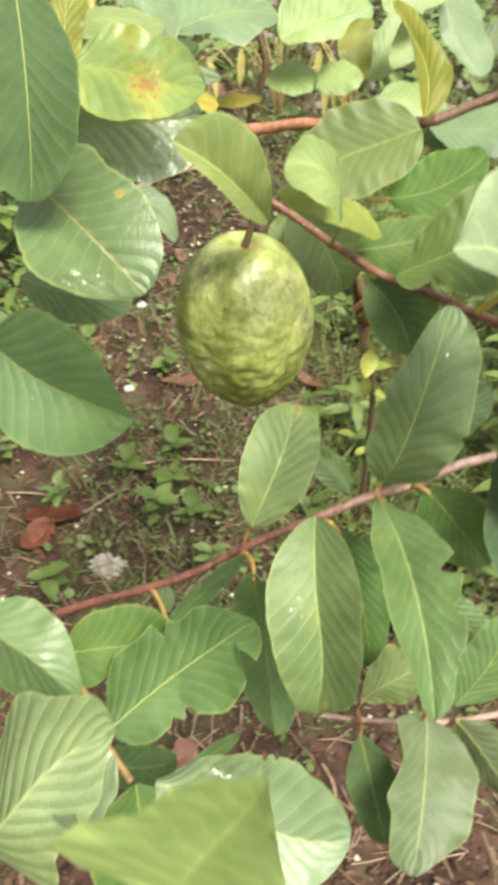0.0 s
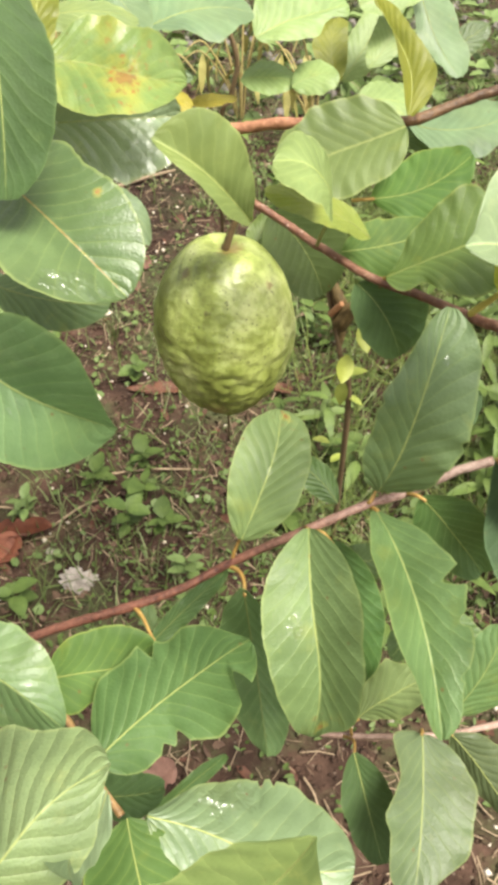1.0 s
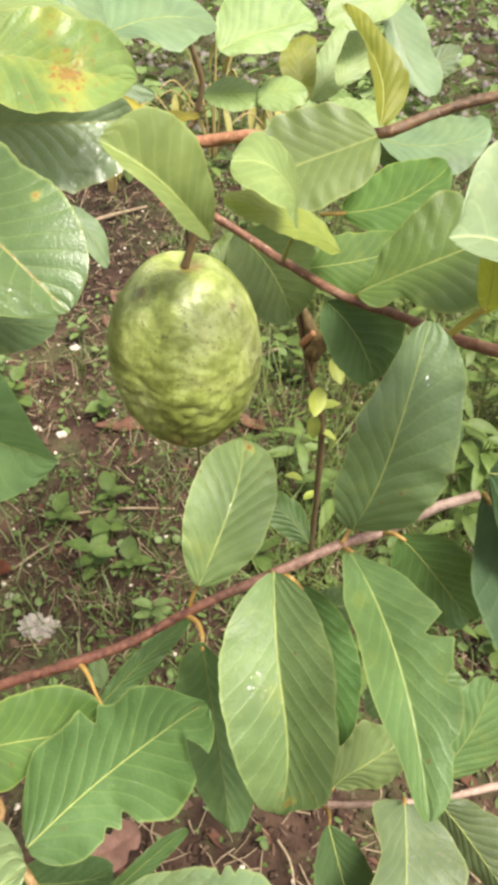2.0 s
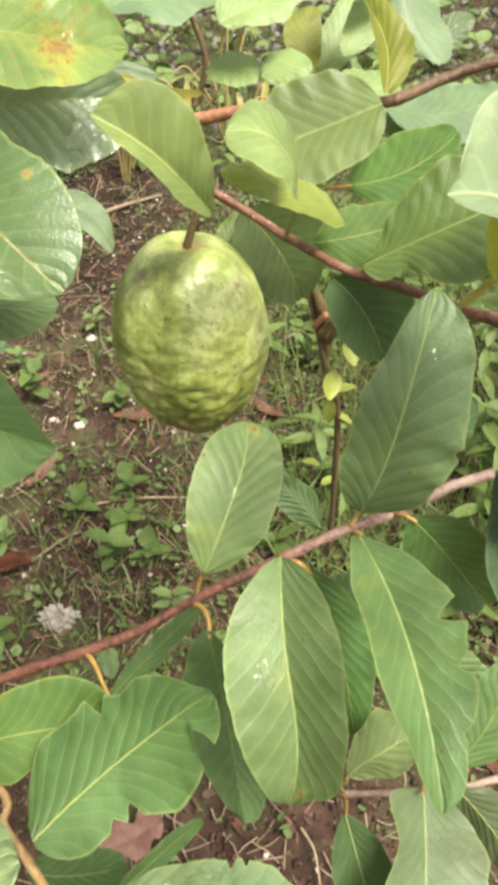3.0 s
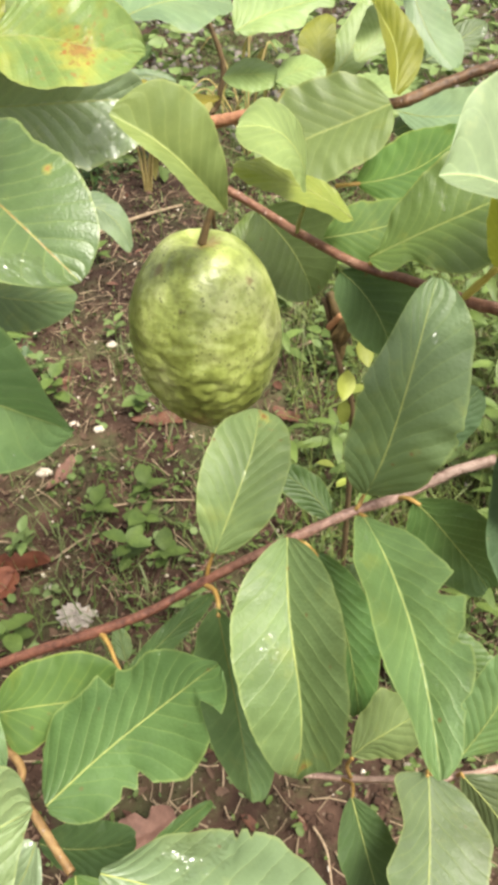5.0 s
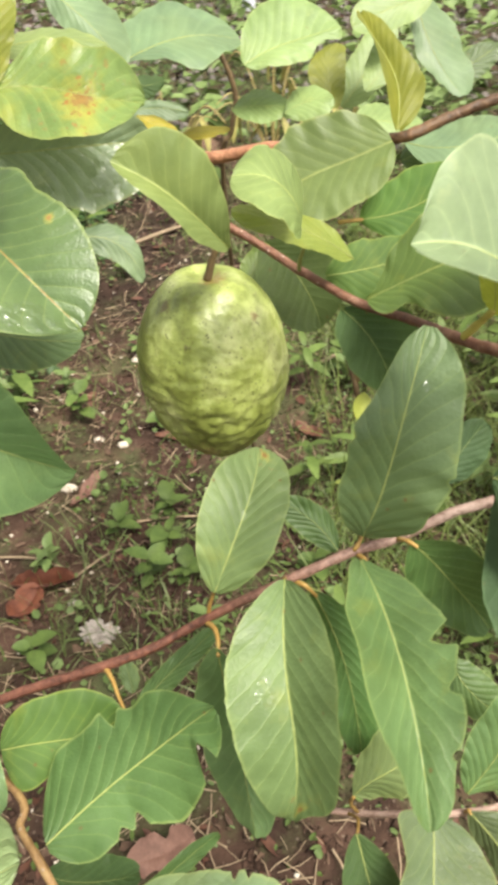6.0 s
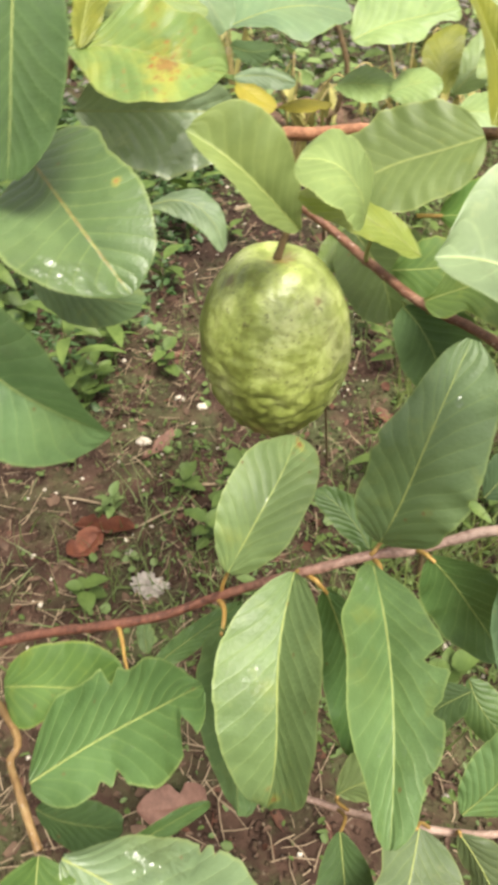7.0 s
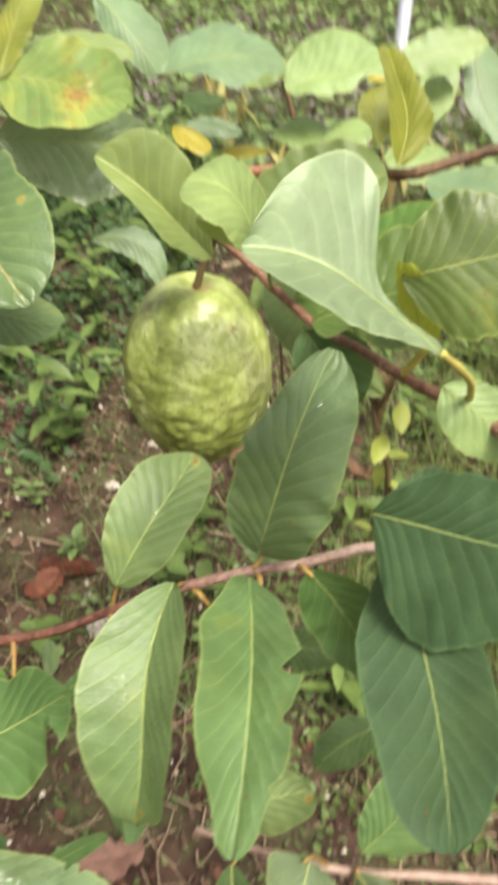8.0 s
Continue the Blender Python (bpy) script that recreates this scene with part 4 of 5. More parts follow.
leaf(top, dark, (-0.1207, 0.6376, 0.6899), (-0.0854, 0.6425, 0.6882), (0.134, -0.743, 0.656), 0.0090, 0.0100, -0.0000, 0.0045, 0, 0)
leaf(top, grey, (-0.1150, 0.6221, 0.6712), (-0.0662, 0.6273, 0.6672), (0.134, -0.743, 0.656), 0.0067, 0.0098, -0.0000, -0.0033, 0, -0)
leaf(top, grey, (0.0876, 0.4957, 0.6844), (0.1577, 0.4909, 0.6940), (-0.149, -0.269, 0.952), 0.0355, 0.0236, -0.0020, 0.0126, -5, -7)
leaf(top, dull, (0.0872, 0.4966, 0.6707), (0.1365, 0.5058, 0.6710), (0.055, -0.329, 0.943), 0.0196, 0.0218, 0.0026, -0.0047, -2, -2)
leaf(top, pale, (0.0690, 0.5721, 0.6935), (0.0869, 0.6125, 0.7226), (0.015, -0.588, 0.809), 0.0132, 0.0122, 0.0032, 0.0065, 4, 3)
leaf(top, pale, (0.1139, 0.5967, 0.7481), (0.0581, 0.5741, 0.7340), (-0.134, 0.743, -0.656), 0.0168, 0.0154, -0.0000, -0.0018, 0, 0)
leaf(top, yellowing, (-0.0863, 0.5176, 0.6995), (-0.0588, 0.5106, 0.6859), (0.346, -0.340, 0.874), 0.0101, 0.0106, 0.0002, -0.0004, -1, -1)
leaf(top, yellowing, (-0.0669, 0.5625, 0.6702), (-0.0290, 0.5702, 0.6712), (0.020, -0.221, 0.975), 0.0086, 0.0084, 0.0006, -0.0008, 1, 1)
leaf(left, pale, (-0.1429, 0.4265, 0.7604), (-0.0829, 0.4483, 0.7575), (0.150, -0.287, 0.946), 0.0162, 0.0136, 0.0057, 0.0001, -8, -9)
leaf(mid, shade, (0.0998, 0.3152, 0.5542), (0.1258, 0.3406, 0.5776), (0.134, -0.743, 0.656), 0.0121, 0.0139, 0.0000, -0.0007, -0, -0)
leaf(bot, deep, (0.0420, 0.3045, 0.5082), (0.0061, 0.3211, 0.5343), (0.134, -0.743, 0.656), 0.0108, 0.0107, 0.0000, 0.0040, 0, -0)
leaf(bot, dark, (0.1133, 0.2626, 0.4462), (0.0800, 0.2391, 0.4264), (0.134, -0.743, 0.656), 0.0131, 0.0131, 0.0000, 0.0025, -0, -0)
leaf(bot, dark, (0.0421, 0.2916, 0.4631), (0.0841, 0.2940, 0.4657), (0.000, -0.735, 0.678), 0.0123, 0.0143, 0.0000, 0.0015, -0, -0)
leaf(bot, deep, (0.1097, 0.2669, 0.4510), (0.1440, 0.2436, 0.4258), (0.000, -0.735, 0.678), 0.0147, 0.0122, 0.0000, 0.0048, -0, -0)
leaf(bot, deep, (-0.0872, 0.2425, 0.4246), (-0.0307, 0.2808, 0.4661), (0.000, -0.735, 0.678), 0.0070, 0.0082, 0.0000, -0.0010, -0, -0, quilt=0.1)
leaf(bot, deep, (-0.0879, 0.1463, 0.3646), (-0.0287, 0.1822, 0.4034), (0.000, -0.735, 0.678), 0.0055, 0.0069, -0.0000, -0.0017, 0, 0, quilt=0.1)
leaf(low, dark, (-0.1100, 0.1418, 0.4481), (-0.0618, 0.1436, 0.4501), (0.000, -0.735, 0.678), 0.0138, 0.0151, 0.0000, 0.0042, 0, -0)
leaf(top, pale, (0.0549, 0.6104, 0.6709), (0.0937, 0.6622, 0.7212), (0.135, -0.740, 0.659), 0.0151, 0.0172, 0.0000, 0.0020, 0, -0)
leaf(top, yellowing, (0.0184, 0.7537, 0.6875), (0.0462, 0.7725, 0.7030), (0.135, -0.740, 0.659), 0.0096, 0.0108, -0.0000, 0.0004, 0, 0)
leaf(top, fresh, (-0.0689, 0.6317, 0.7032), (-0.0338, 0.6509, 0.7178), (0.134, -0.743, 0.656), 0.0107, 0.0089, 0.0000, 0.0024, -0, -0)
leaf(top, dull, (0.1385, 0.6821, 0.6653), (0.1893, 0.7040, 0.6891), (0.000, -0.735, 0.678), 0.0135, 0.0140, -0.0000, 0.0007, 0, 0)
leaf(bot, dull, (-0.0762, 0.2305, 0.4706), (-0.0812, 0.2436, 0.4848), (0.000, -0.735, 0.678), 0.0055, 0.0056, -0.0000, 0.0001, -0, -0)
leaf(up, fresh, (-0.0172, 0.4717, 0.5920), (-0.0030, 0.4951, 0.6173), (0.000, -0.735, 0.678), 0.0096, 0.0117, 0.0000, -0.0005, -0, 0)
leaf(right, pale, (0.1109, 0.2582, 0.6836), (0.1438, 0.2482, 0.6665), (0.010, -0.853, 0.521), 0.0123, 0.0156, 0.0006, -0.0001, -1, -1)

leaf(right, gold_green, (0.1023, 0.2810, 0.6842), (0.0889, 0.2580, 0.7324), (-0.25, -0.80, 0.55), 0.0060, 0.0090, 0.0010, 0.0010, 14, 8, quilt=0.5)
leaf(low, lush, (-0.0687, 0.0968, 0.5341), (-0.0499, 0.0464, 0.5187), (0.15, -0.30, 0.94), 0.0220, 0.0270, 0.0020, 0.0010, -12, -16)

# ---- leaf stalks ----
stalk(mid, [(-0.0251, 0.2227, 0.5551), (-0.0239, 0.2228, 0.5625), (-0.0212, 0.2237, 0.5708)], 0.0014, 0.0011)
stalk(mid, [(0.0122, 0.2246, 0.5792), (0.0125, 0.2164, 0.5880), (0.0131, 0.2074, 0.5930)], 0.0014, 0.0011)
stalk(mid, [(0.0449, 0.2290, 0.5913), (0.0481, 0.2225, 0.5947), (0.0498, 0.2155, 0.5945)], 0.0016, 0.0011)
stalk(mid, [(0.0429, 0.2295, 0.5919), (0.0448, 0.2284, 0.5966), (0.0475, 0.2325, 0.5996)], 0.0016, 0.0011)
stalk(mid, [(-0.0259, 0.2203, 0.5509), (-0.0213, 0.2124, 0.5571), (-0.0188, 0.2040, 0.5599), (-0.0183, 0.1966, 0.5577)], 0.0018, 0.0011)
stalk(mid, [(-0.0799, 0.2126, 0.5234), (-0.0739, 0.2036, 0.5269), (-0.0685, 0.1933, 0.5262), (-0.0607, 0.1806, 0.5271)], 0.0018, 0.0008)
stalk(mid, [(0.0154, 0.2232, 0.5792), (0.0214, 0.2180, 0.5823), (0.0268, 0.2178, 0.5748)], 0.0016, 0.0011)
stalk(mid, [(0.0626, 0.2322, 0.5978), (0.0664, 0.2263, 0.6032), (0.0709, 0.2229, 0.6025)], 0.0014, 0.0011)
stalk(mid, [(0.1032, 0.2321, 0.6232), (0.1035, 0.2267, 0.6246), (0.1071, 0.2265, 0.6161)], 0.0014, 0.0011)
stalk(bot, [(0.0450, 0.1913, 0.4133), (0.0496, 0.1825, 0.4259), (0.0481, 0.1702, 0.4347)], 0.0014, 0.0011)
stalk(bot, [(0.0507, 0.1917, 0.4138), (0.0443, 0.1770, 0.4568), (0.0439, 0.1657, 0.4888)], 0.0014, 0.0011)
stalk(bot, [(0.0962, 0.1921, 0.4142), (0.0880, 0.1805, 0.4459), (0.0847, 0.1716, 0.4583)], 0.0014, 0.0011)
stalk(bot, [(0.1106, 0.1926, 0.4147), (0.1108, 0.1898, 0.4235), (0.1121, 0.1872, 0.4237)], 0.0014, 0.0011)
stalk(up, [(0.0205, 0.3617, 0.6645), (0.0206, 0.3509, 0.6749), (0.0238, 0.3413, 0.6911)], 0.0016, 0.0012, petiole_green)
stalk(up, [(0.0547, 0.3324, 0.6607), (0.0583, 0.3245, 0.6684), (0.0649, 0.3194, 0.6776)], 0.0016, 0.0012)
stalk(up, [(0.0419, 0.3932, 0.6765), (0.0478, 0.3936, 0.6769), (0.0553, 0.3940, 0.6773)], 0.0016, 0.0012)
stalk(up, [(0.0951, 0.2965, 0.6630), (0.1003, 0.2880, 0.6777), (0.1012, 0.2830, 0.6830), (0.1015, 0.2800, 0.6870)], 0.0024, 0.0018, petiole_yellow)
stalk(up, [(0.1222, 0.2693, 0.6676), (0.1190, 0.2400, 0.6980), (0.1057, 0.2052, 0.7282)], 0.0022, 0.0016, petiole_yellow)


# ---- the fruit ----
def guava():
    top = thing("guava", "large ripe green guava with dented speckled skin, hanging from its stalk", "fruit", GUAVA)
    verts, faces = [], []
    nu, nv = 160, 130
    a, c = 0.0478, 0.0680
    for j in range(nv + 1):
        th = math.pi * j / nv
        for i in range(nu):
            ph = 2 * math.pi * i / nu
            z = math.cos(th)
            r = math.sin(th) ** 0.93 * (1 + 0.012 * z - 0.03 * z * z) * (1 - 0.055 * max(0.0, -z - 0.15) - 0.03 * max(0.0, z - 0.3))
            d = Vector((math.cos(ph) * r, math.sin(ph) * r, z))
            p = Vector((d.x * a, d.y * a, d.z * c * (0.945 if z > 0 else 1.0)))
            # smooth above, dented and wrinkled below in short level folds
            low = 0.25 + 0.95 * min(1.0, max(0.0, 0.5 - z))
            squat = Vector((p.x * 80, p.y * 80, p.z * 118))
            lump = 0.0013 * noise.noise(p * 24) + 0.0007 * noise.noise(p * 60 + Vector((2, 8, 1)))
            fold = noise.noise(squat * 0.75 + Vector((3, 1, 7))) + 0.55 * noise.noise(squat * 1.7 + Vector((6, 0, 2)))
            lump += low * (0.0009 * fold + 0.0004 * noise.noise(squat * 3.4))
            ridge = -0.0017 * low * max(0.0, 1 - 4.5 * abs(noise.noise(squat * 0.6 + Vector((9, 2, 4))))) - 0.0008 * low * max(0.0, 1 - 5 * abs(noise.noise(squat * 1.25 + Vector((1, 7, 5)))))
            p += d.normalized() * (lump + ridge)
            p.z -= 0.007 * math.exp(-(th / 0.22) ** 2)
            verts.append(p)
    for j in range(nv):
        for i in range(nu):
            o, q = j * nu + i, j * nu + (i + 1) % nu
            faces.append((o, o + nu, q + nu, q))
    part("fruit_body", mesh_of("fruit_body", verts, faces, guava_skin), top)
    v, f = tube([(0.001, 0, 0.058), (0.0065, -0.0007, 0.0747), (0.0145, -0.0018, 0.0914)], [0.0026, 0.0021, 0.0024], 10, 0.08, 3)
    part("fruit_stalk", mesh_of("fruit_stalk", v, f, sapling_bark), top, "short brown woody stalk")
    v, f = tube([(0.0, 0, -0.065), (0, 0, -0.073)], [0.007, 0.004], 10, 0.3, 5)
    part("calyx", mesh_of("calyx", v, f, dead_brown), top, "dry brown flower remnant")
    return top


GUAVA = (-0.0340, 0.3940, 0.5855)
guava()

# ---- what lies and grows on the soil ----
def small_leaf(name, material, length, width, fold=18, droop=0.15, n=6):
    """A small weed leaf along +y from the origin, folded on its midrib."""
    verts, faces = [], []
    for i in range(n + 1):
        u = i / n
        w = width * 0.5 * max(0.03, math.sin(math.pi * u ** 0.85)) ** 0.7
        z = -droop * length * u * u
        up = math.tan(radians(fold)) * w
        verts += [(-w, u * length, z + up), (0, u * length, z), (w, u * length, z + up)]
        if i:
            o = 3 * (i - 1)
            faces += [(o, o + 1, o + 4, o + 3), (o + 1, o + 2, o + 5, o + 4)]
    return mesh_of(name, verts, faces, material)


def rest(x, y, up=0.0):
    return (x, y, hump(x, y) + up)


WEED_LEAVES = [small_leaf("leaf", weed_mat, 0.034, 0.024), small_leaf("leaf", weed_pale, 0.030, 0.017), small_leaf("leaf", weed_mid, 0.050, 0.017, 14, 0.3)]


def weed(kind, height, pairs, seed, label):
    """A low herb: one thin stem with pairs of leaves that spread as they rise."""
    rng = random.Random(seed)
    ob = thing("weed", label, "weed", (0, 0, -5), "weeds on the soil")
    v, f = tube([(0, 0, -0.01), (0.004, 0.002, height * 0.5), (0.0, 0.006, height)], [0.0016, 0.0012, 0.0008], 6)
    part("stem", mesh_of("stem", v, f, grass_mat), ob)
    for i in range(pairs):
        z = height * (0.25 + 0.75 * (i + 1) / pairs)
        turn = i * 90 + rng.uniform(-25, 25)
        for k in range(2):
            lf = part("leaf", WEED_LEAVES[kind], ob)
            lf.matrix_basis = pose(0, 0, z, 0, 0, turn + 180 * k) @ pose(0, 0.001, 0, rng.uniform(0, 35), rng.uniform(-15, 15), 0)
            s = rng.uniform(0.65, 1.1)
            lf.scale = (s, s, s)
    return ob


KINDS = [weed(0, 0.035, 3, 1, "low round-leaved green weed rooted in bare soil"), weed(1, 0.05, 4, 2, "small pale-green weed rooted in bare soil"),
         weed(2, 0.10, 4, 3, "upright broad-leaved green weed growing from the soil"), weed(0, 0.06, 4, 4, "bushy round-leaved green weed rooted in soil")]
rng = random.Random(11)
SPOTS = [(0, -0.255, 0.778), (0, -0.182, 0.82), (0, -0.176, 0.753), (3, -0.188, 0.68), (0, -0.14, 0.685), (1, -0.49, 1.19), (3, -0.378, 1.073), (1, -0.42, 1.15),
         (3, -0.50, 1.10), (1, -0.35, 0.72), (1, -0.46, 0.80), (0, -0.33, 0.56), (1, -0.10, 0.60), (3, -0.56, 1.32), (1, -0.30, 1.28), (0, -0.22, 1.05)]
for kind, x, y in SPOTS:
    copy_thing(KINDS[kind], pose(*rest(x, y), 0, 0, rng.uniform(0, 360)))
for i in range(70):
    x, y = rng.uniform(0.03, 0.65), rng.uniform(0.5, 1.9)
    kind = rng.choice((2, 2, 3, 0, 1))
    copy_thing(KINDS[kind], pose(*rest(x, y), rng.uniform(-12, 12), rng.uniform(-12, 12), rng.uniform(0, 360)))
for i in range(34):
    x, y = rng.uniform(-1.0, 0.5), rng.uniform(1.25, 3.2)
    copy_thing(KINDS[rng.choice((0, 1, 3, 2))], pose(*rest(x, y), 0, 0, rng.uniform(0, 360)))
for i in range(14):
    x, y = 0.34 + 0.16 * rng.random(), 0.70 + 0.5 * rng.random()
    tall = copy_thing(KINDS[2], pose(*rest(x, y), rng.uniform(-15, 15), rng.uniform(-15, 15), rng.uniform(0, 360)))
    tall.scale = (1.15, 1.15, rng.uniform(1.4, 2.4))
for i in range(60):
    x, y = min(-0.48, rng.gauss(-0.8, 0.3)), max(0.95, rng.gauss(1.6, 0.45))
    bushy = copy_thing(KINDS[rng.choice((2, 3, 2, 0))], pose(*rest(x, y), rng.uniform(-12, 12), rng.uniform(-12, 12), rng.uniform(0, 360)))
    bushy.scale = (1.5, 1.5, rng.uniform(1.2, 2.2))
for k, ob in enumerate(KINDS):
    ob.location = rest(*[(0.16, 0.62), (0.24, 0.95), (0.33, 0.74), (0.13, 0.84)][k])


def scatter(name, label, category, material, count, seed, place, make):
    """Countless small bits in one mesh."""
    r = random.Random(seed)
    verts, faces = [], []
    for _ in range(count):
        x, y = place(r)
        pv, pf = make(r)
        m = pose(*rest(x, y), r.gauss(0, 22), r.gauss(0, 22), r.uniform(0, 360))
        o = len(verts)
        verts += [m @ Vector(p) for p in pv]
        faces += [tuple(o + i for i in q) for q in pf]
    return tagged(new(name, mesh_of(name, verts, faces, material)), label, category, kind="stuff")


def leaflet(r, lo=0.005, hi=0.015, up=0.02):
    s, w, h, d = r.uniform(lo, hi), r.uniform(0.16, 0.42), r.uniform(0.0, up), r.uniform(-0.3, 0.3)
    return [(0, 0, h), (-w * s * 0.8, s * 0.3, h + 0.15 * s), (-w * s * 0.7, s * 0.75, h + 0.1 * s), (0, s, h - d * s * 0.4), (w * s * 0.7, s * 0.75, h + 0.1 * s), (w * s * 0.8, s * 0.3, h + 0.15 * s), (0, s * 0.5, h)], \
        [(0, 6, 2, 1), (6, 3, 2), (0, 5, 4, 6), (6, 4, 3)]


def scrap(r, lo=0.003, hi=0.022):
    """A torn, curled bit of dry leaf or bark."""
    s, w, h = lo + (hi - lo) * r.random() ** 2.2, r.uniform(0.08, 0.38), r.uniform(0.001, 0.005)
    pts = [(0, 0, h), (w * s * r.uniform(0.5, 1.2), s * r.uniform(0.15, 0.4), h + r.uniform(0, 0.25) * s), (w * s * r.uniform(0.2, 1.1), s * r.uniform(0.6, 0.9), h + r.uniform(0, 0.25) * s), (0, s, h),
           (-w * s * r.uniform(0.2, 1.2), s * r.uniform(0.5, 0.9), h + r.uniform(0, 0.3) * s), (-w * s * r.uniform(0.4, 1.0), s * r.uniform(0.1, 0.4), h + r.uniform(0, 0.2) * s)]
    return pts, [(0, 1, 2, 3), (0, 3, 4, 5)]


def round_leaf(r):
    s, h = r.uniform(0.003, 0.008), r.uniform(0.003, 0.02)
    ring = [(s * math.cos(k * 1.0472), s * math.sin(k * 1.0472), h + s * 0.2) for k in range(6)]
    return [(0, 0, h)] + ring, [(0, k + 1, (k + 1) % 6 + 1) for k in range(6)]


def bank_place(r):
    """A spot in a ragged patch."""
    for _ in range(40):
        x, y = r.gauss(-1.0, 0.42), r.gauss(1.95, 0.7)
        if x < -0.46 + 0.12 * noise.noise(Vector((0, y * 3, 1))) and y > 0.85 and noise.noise(Vector((x * 3, y * 3, 8))) > -0.25:
            break
    return x, y


weed_dark = plain("weed_dark", (0.03, 0.065, 0.018), (0.06, 0.115, 0.03), 0.5, 40.0, 0.5, 0.002, lucency=0.2)
tall_grass = plain("tall_grass", (0.10, 0.14, 0.03), (0.21, 0.26, 0.075), 0.5, 30.0, 0.3, 0.001, lucency=0.3)
thin_grass = plain("thin_grass", (0.10, 0.14, 0.045), (0.24, 0.27, 0.12), 0.5, 30.0, 0.3, 0.001, lucency=0.25)


def blade(r, lo=0.02, hi=0.09):
    s, b, w = r.uniform(lo, hi), r.uniform(0.2, 0.8), r.uniform(0.0008, 0.002)
    pts, fcs = [], []
    for i in range(5):
        u = i / 4
        pts += [(-w * (1 - u * 0.9), b * s * u * u, s * u * (1 - 0.35 * u * b)), (w * (1 - u * 0.9), b * s * u * u, s * u * (1 - 0.35 * u * b))]
        if i:
            fcs.append((2 * i - 2, 2 * i - 1, 2 * i + 1, 2 * i))
    return pts, fcs


def crumb(r, lo=0.0015, hi=0.0065):
    s = r.uniform(lo, hi)
    pts = [(s * x * r.uniform(0.7, 1.3), s * y * r.uniform(0.7, 1.3), s * z * r.uniform(0.5, 1.1) + s * 0.3) for x, y, z in ((1, 0, 0), (0, 1, 0), (-1, 0, 0), (0, -1, 0), (0, 0, 1), (0, 0, -1))]
    return pts, [(0, 1, 4), (1, 2, 4), (2, 3, 4), (3, 0, 4), (1, 0, 5), (2, 1, 5), (3, 2, 5), (0, 3, 5)]


def straw_bit(r, lo=0.015, hi=0.06):
    s, w, b = r.uniform(lo, hi), r.uniform(0.0004, 0.0010), r.uniform(-0.2, 0.2)
    pts, fcs = [], []
    for i in range(3):
        u = i / 2
        c = (s * (u - 0.5), b * s * u * (1 - u) * 2, 0.006)
        pts += [(c[0], c[1] - w, c[2]), (c[0], c[1], c[2] + w), (c[0], c[1] + w, c[2])]
        if i:
            o = 3 * i - 3
            fcs += [(o, o + 1, o + 4, o + 3), (o + 1, o + 2, o + 5, o + 4)]
    return pts, fcs


def patchy(r, x0, x1, y0, y1, size, lean, sparse=0.0):
    """A place in a box, thicker in patches and towards +x by lean."""
    for _ in range(60):
        x, y = r.uniform(x0, x1) + r.gauss(0, 0.22), y0 + (y1 - y0) * r.random() ** 1.4 + abs(r.gauss(0, 0.12))
        d = noise.noise(Vector((x * size, y * size, 4.7))) + lean * x + 0.22 * max(0.0, y - 1.2) - sparse
        bare = math.hypot(x - DARK_SOIL[0], (y - DARK_SOIL[1]) * 0.55) < DARK_SOIL[2] * 0.75 and r.random() < 0.85
        bare = bare or (y < 0.34 + 0.24 * r.random() and r.random() < 0.85)  # trodden soil under the nearest leaves
        if r.random() < 0.5 + d and not bare:
            break
    return x, y


scatter("soil_crumbs", "loose crumbs of dark brown soil", "soil crumbs", soil, 14000, 1, lambda r: (r.uniform(-0.9, 0.8), 0.15 + 2.2 * r.random() ** 1.5), crumb)
scatter("grit", "small pale stones and grit on the soil", "grit", pebble_mat, 900, 2, lambda r: (r.uniform(-0.9, 0.8), 0.15 + 2.4 * r.random() ** 1.4), lambda r: crumb(r, 0.0015, 0.0055))
scatter("leaf_litter", "crumbled brown dry leaf litter", "leaf litter", litter_mat, 15000, 3, lambda r: (r.uniform(-1.0, 0.8), 0.15 + 2.8 * r.random() ** 1.4), scrap)
scatter("dry_straw", "scattered dry straw and fine twigs", "straw", straw, 4200, 4, lambda r: (r.uniform(-1.0, 0.8), 0.22 + 2.78 * r.random() ** 1.3), straw_bit)
scatter("ground_cover", "low green creeping ground cover", "ground cover", weed_mat, 21000, 5, lambda r: patchy(r, -1.0, 0.9, 0.25, 3.6, 4.0, 0.75, 0.14), leaflet)
scatter("pale_ground_cover", "pale green seedlings among the weeds", "seedlings", weed_pale, 13000, 6, lambda r: patchy(r, -1.0, 0.9, 0.25, 3.8, 5.0, 0.5, 0.08), lambda r: leaflet(r, 0.004, 0.012, 0.025))
scatter("fine_grass", "thin pale grass blades lying over the soil", "grass", thin_grass, 5200, 8, lambda r: patchy(r, -0.9, 0.8, 0.4, 2.4, 6.0, 0.2, 0.2), lambda r: blade(r, 0.015, 0.06))
scatter("round_seedlings", "small round pale seedlings close to the soil", "seedlings", weed_pale, 1200, 9, lambda r: patchy(r, -0.9, 0.7, 0.4, 2.2, 9.0, 0.1, 0.3), lambda r: round_leaf(r))
scatter("brown_litter", "small red-brown dry leaf scraps on the soil", "leaf litter", dead_brown, 700, 10, lambda r: (r.uniform(-0.9, 0.7), 0.3 + 2.2 * r.random() ** 1.3), lambda r: leaflet(r, 0.01, 0.03, 0.006))
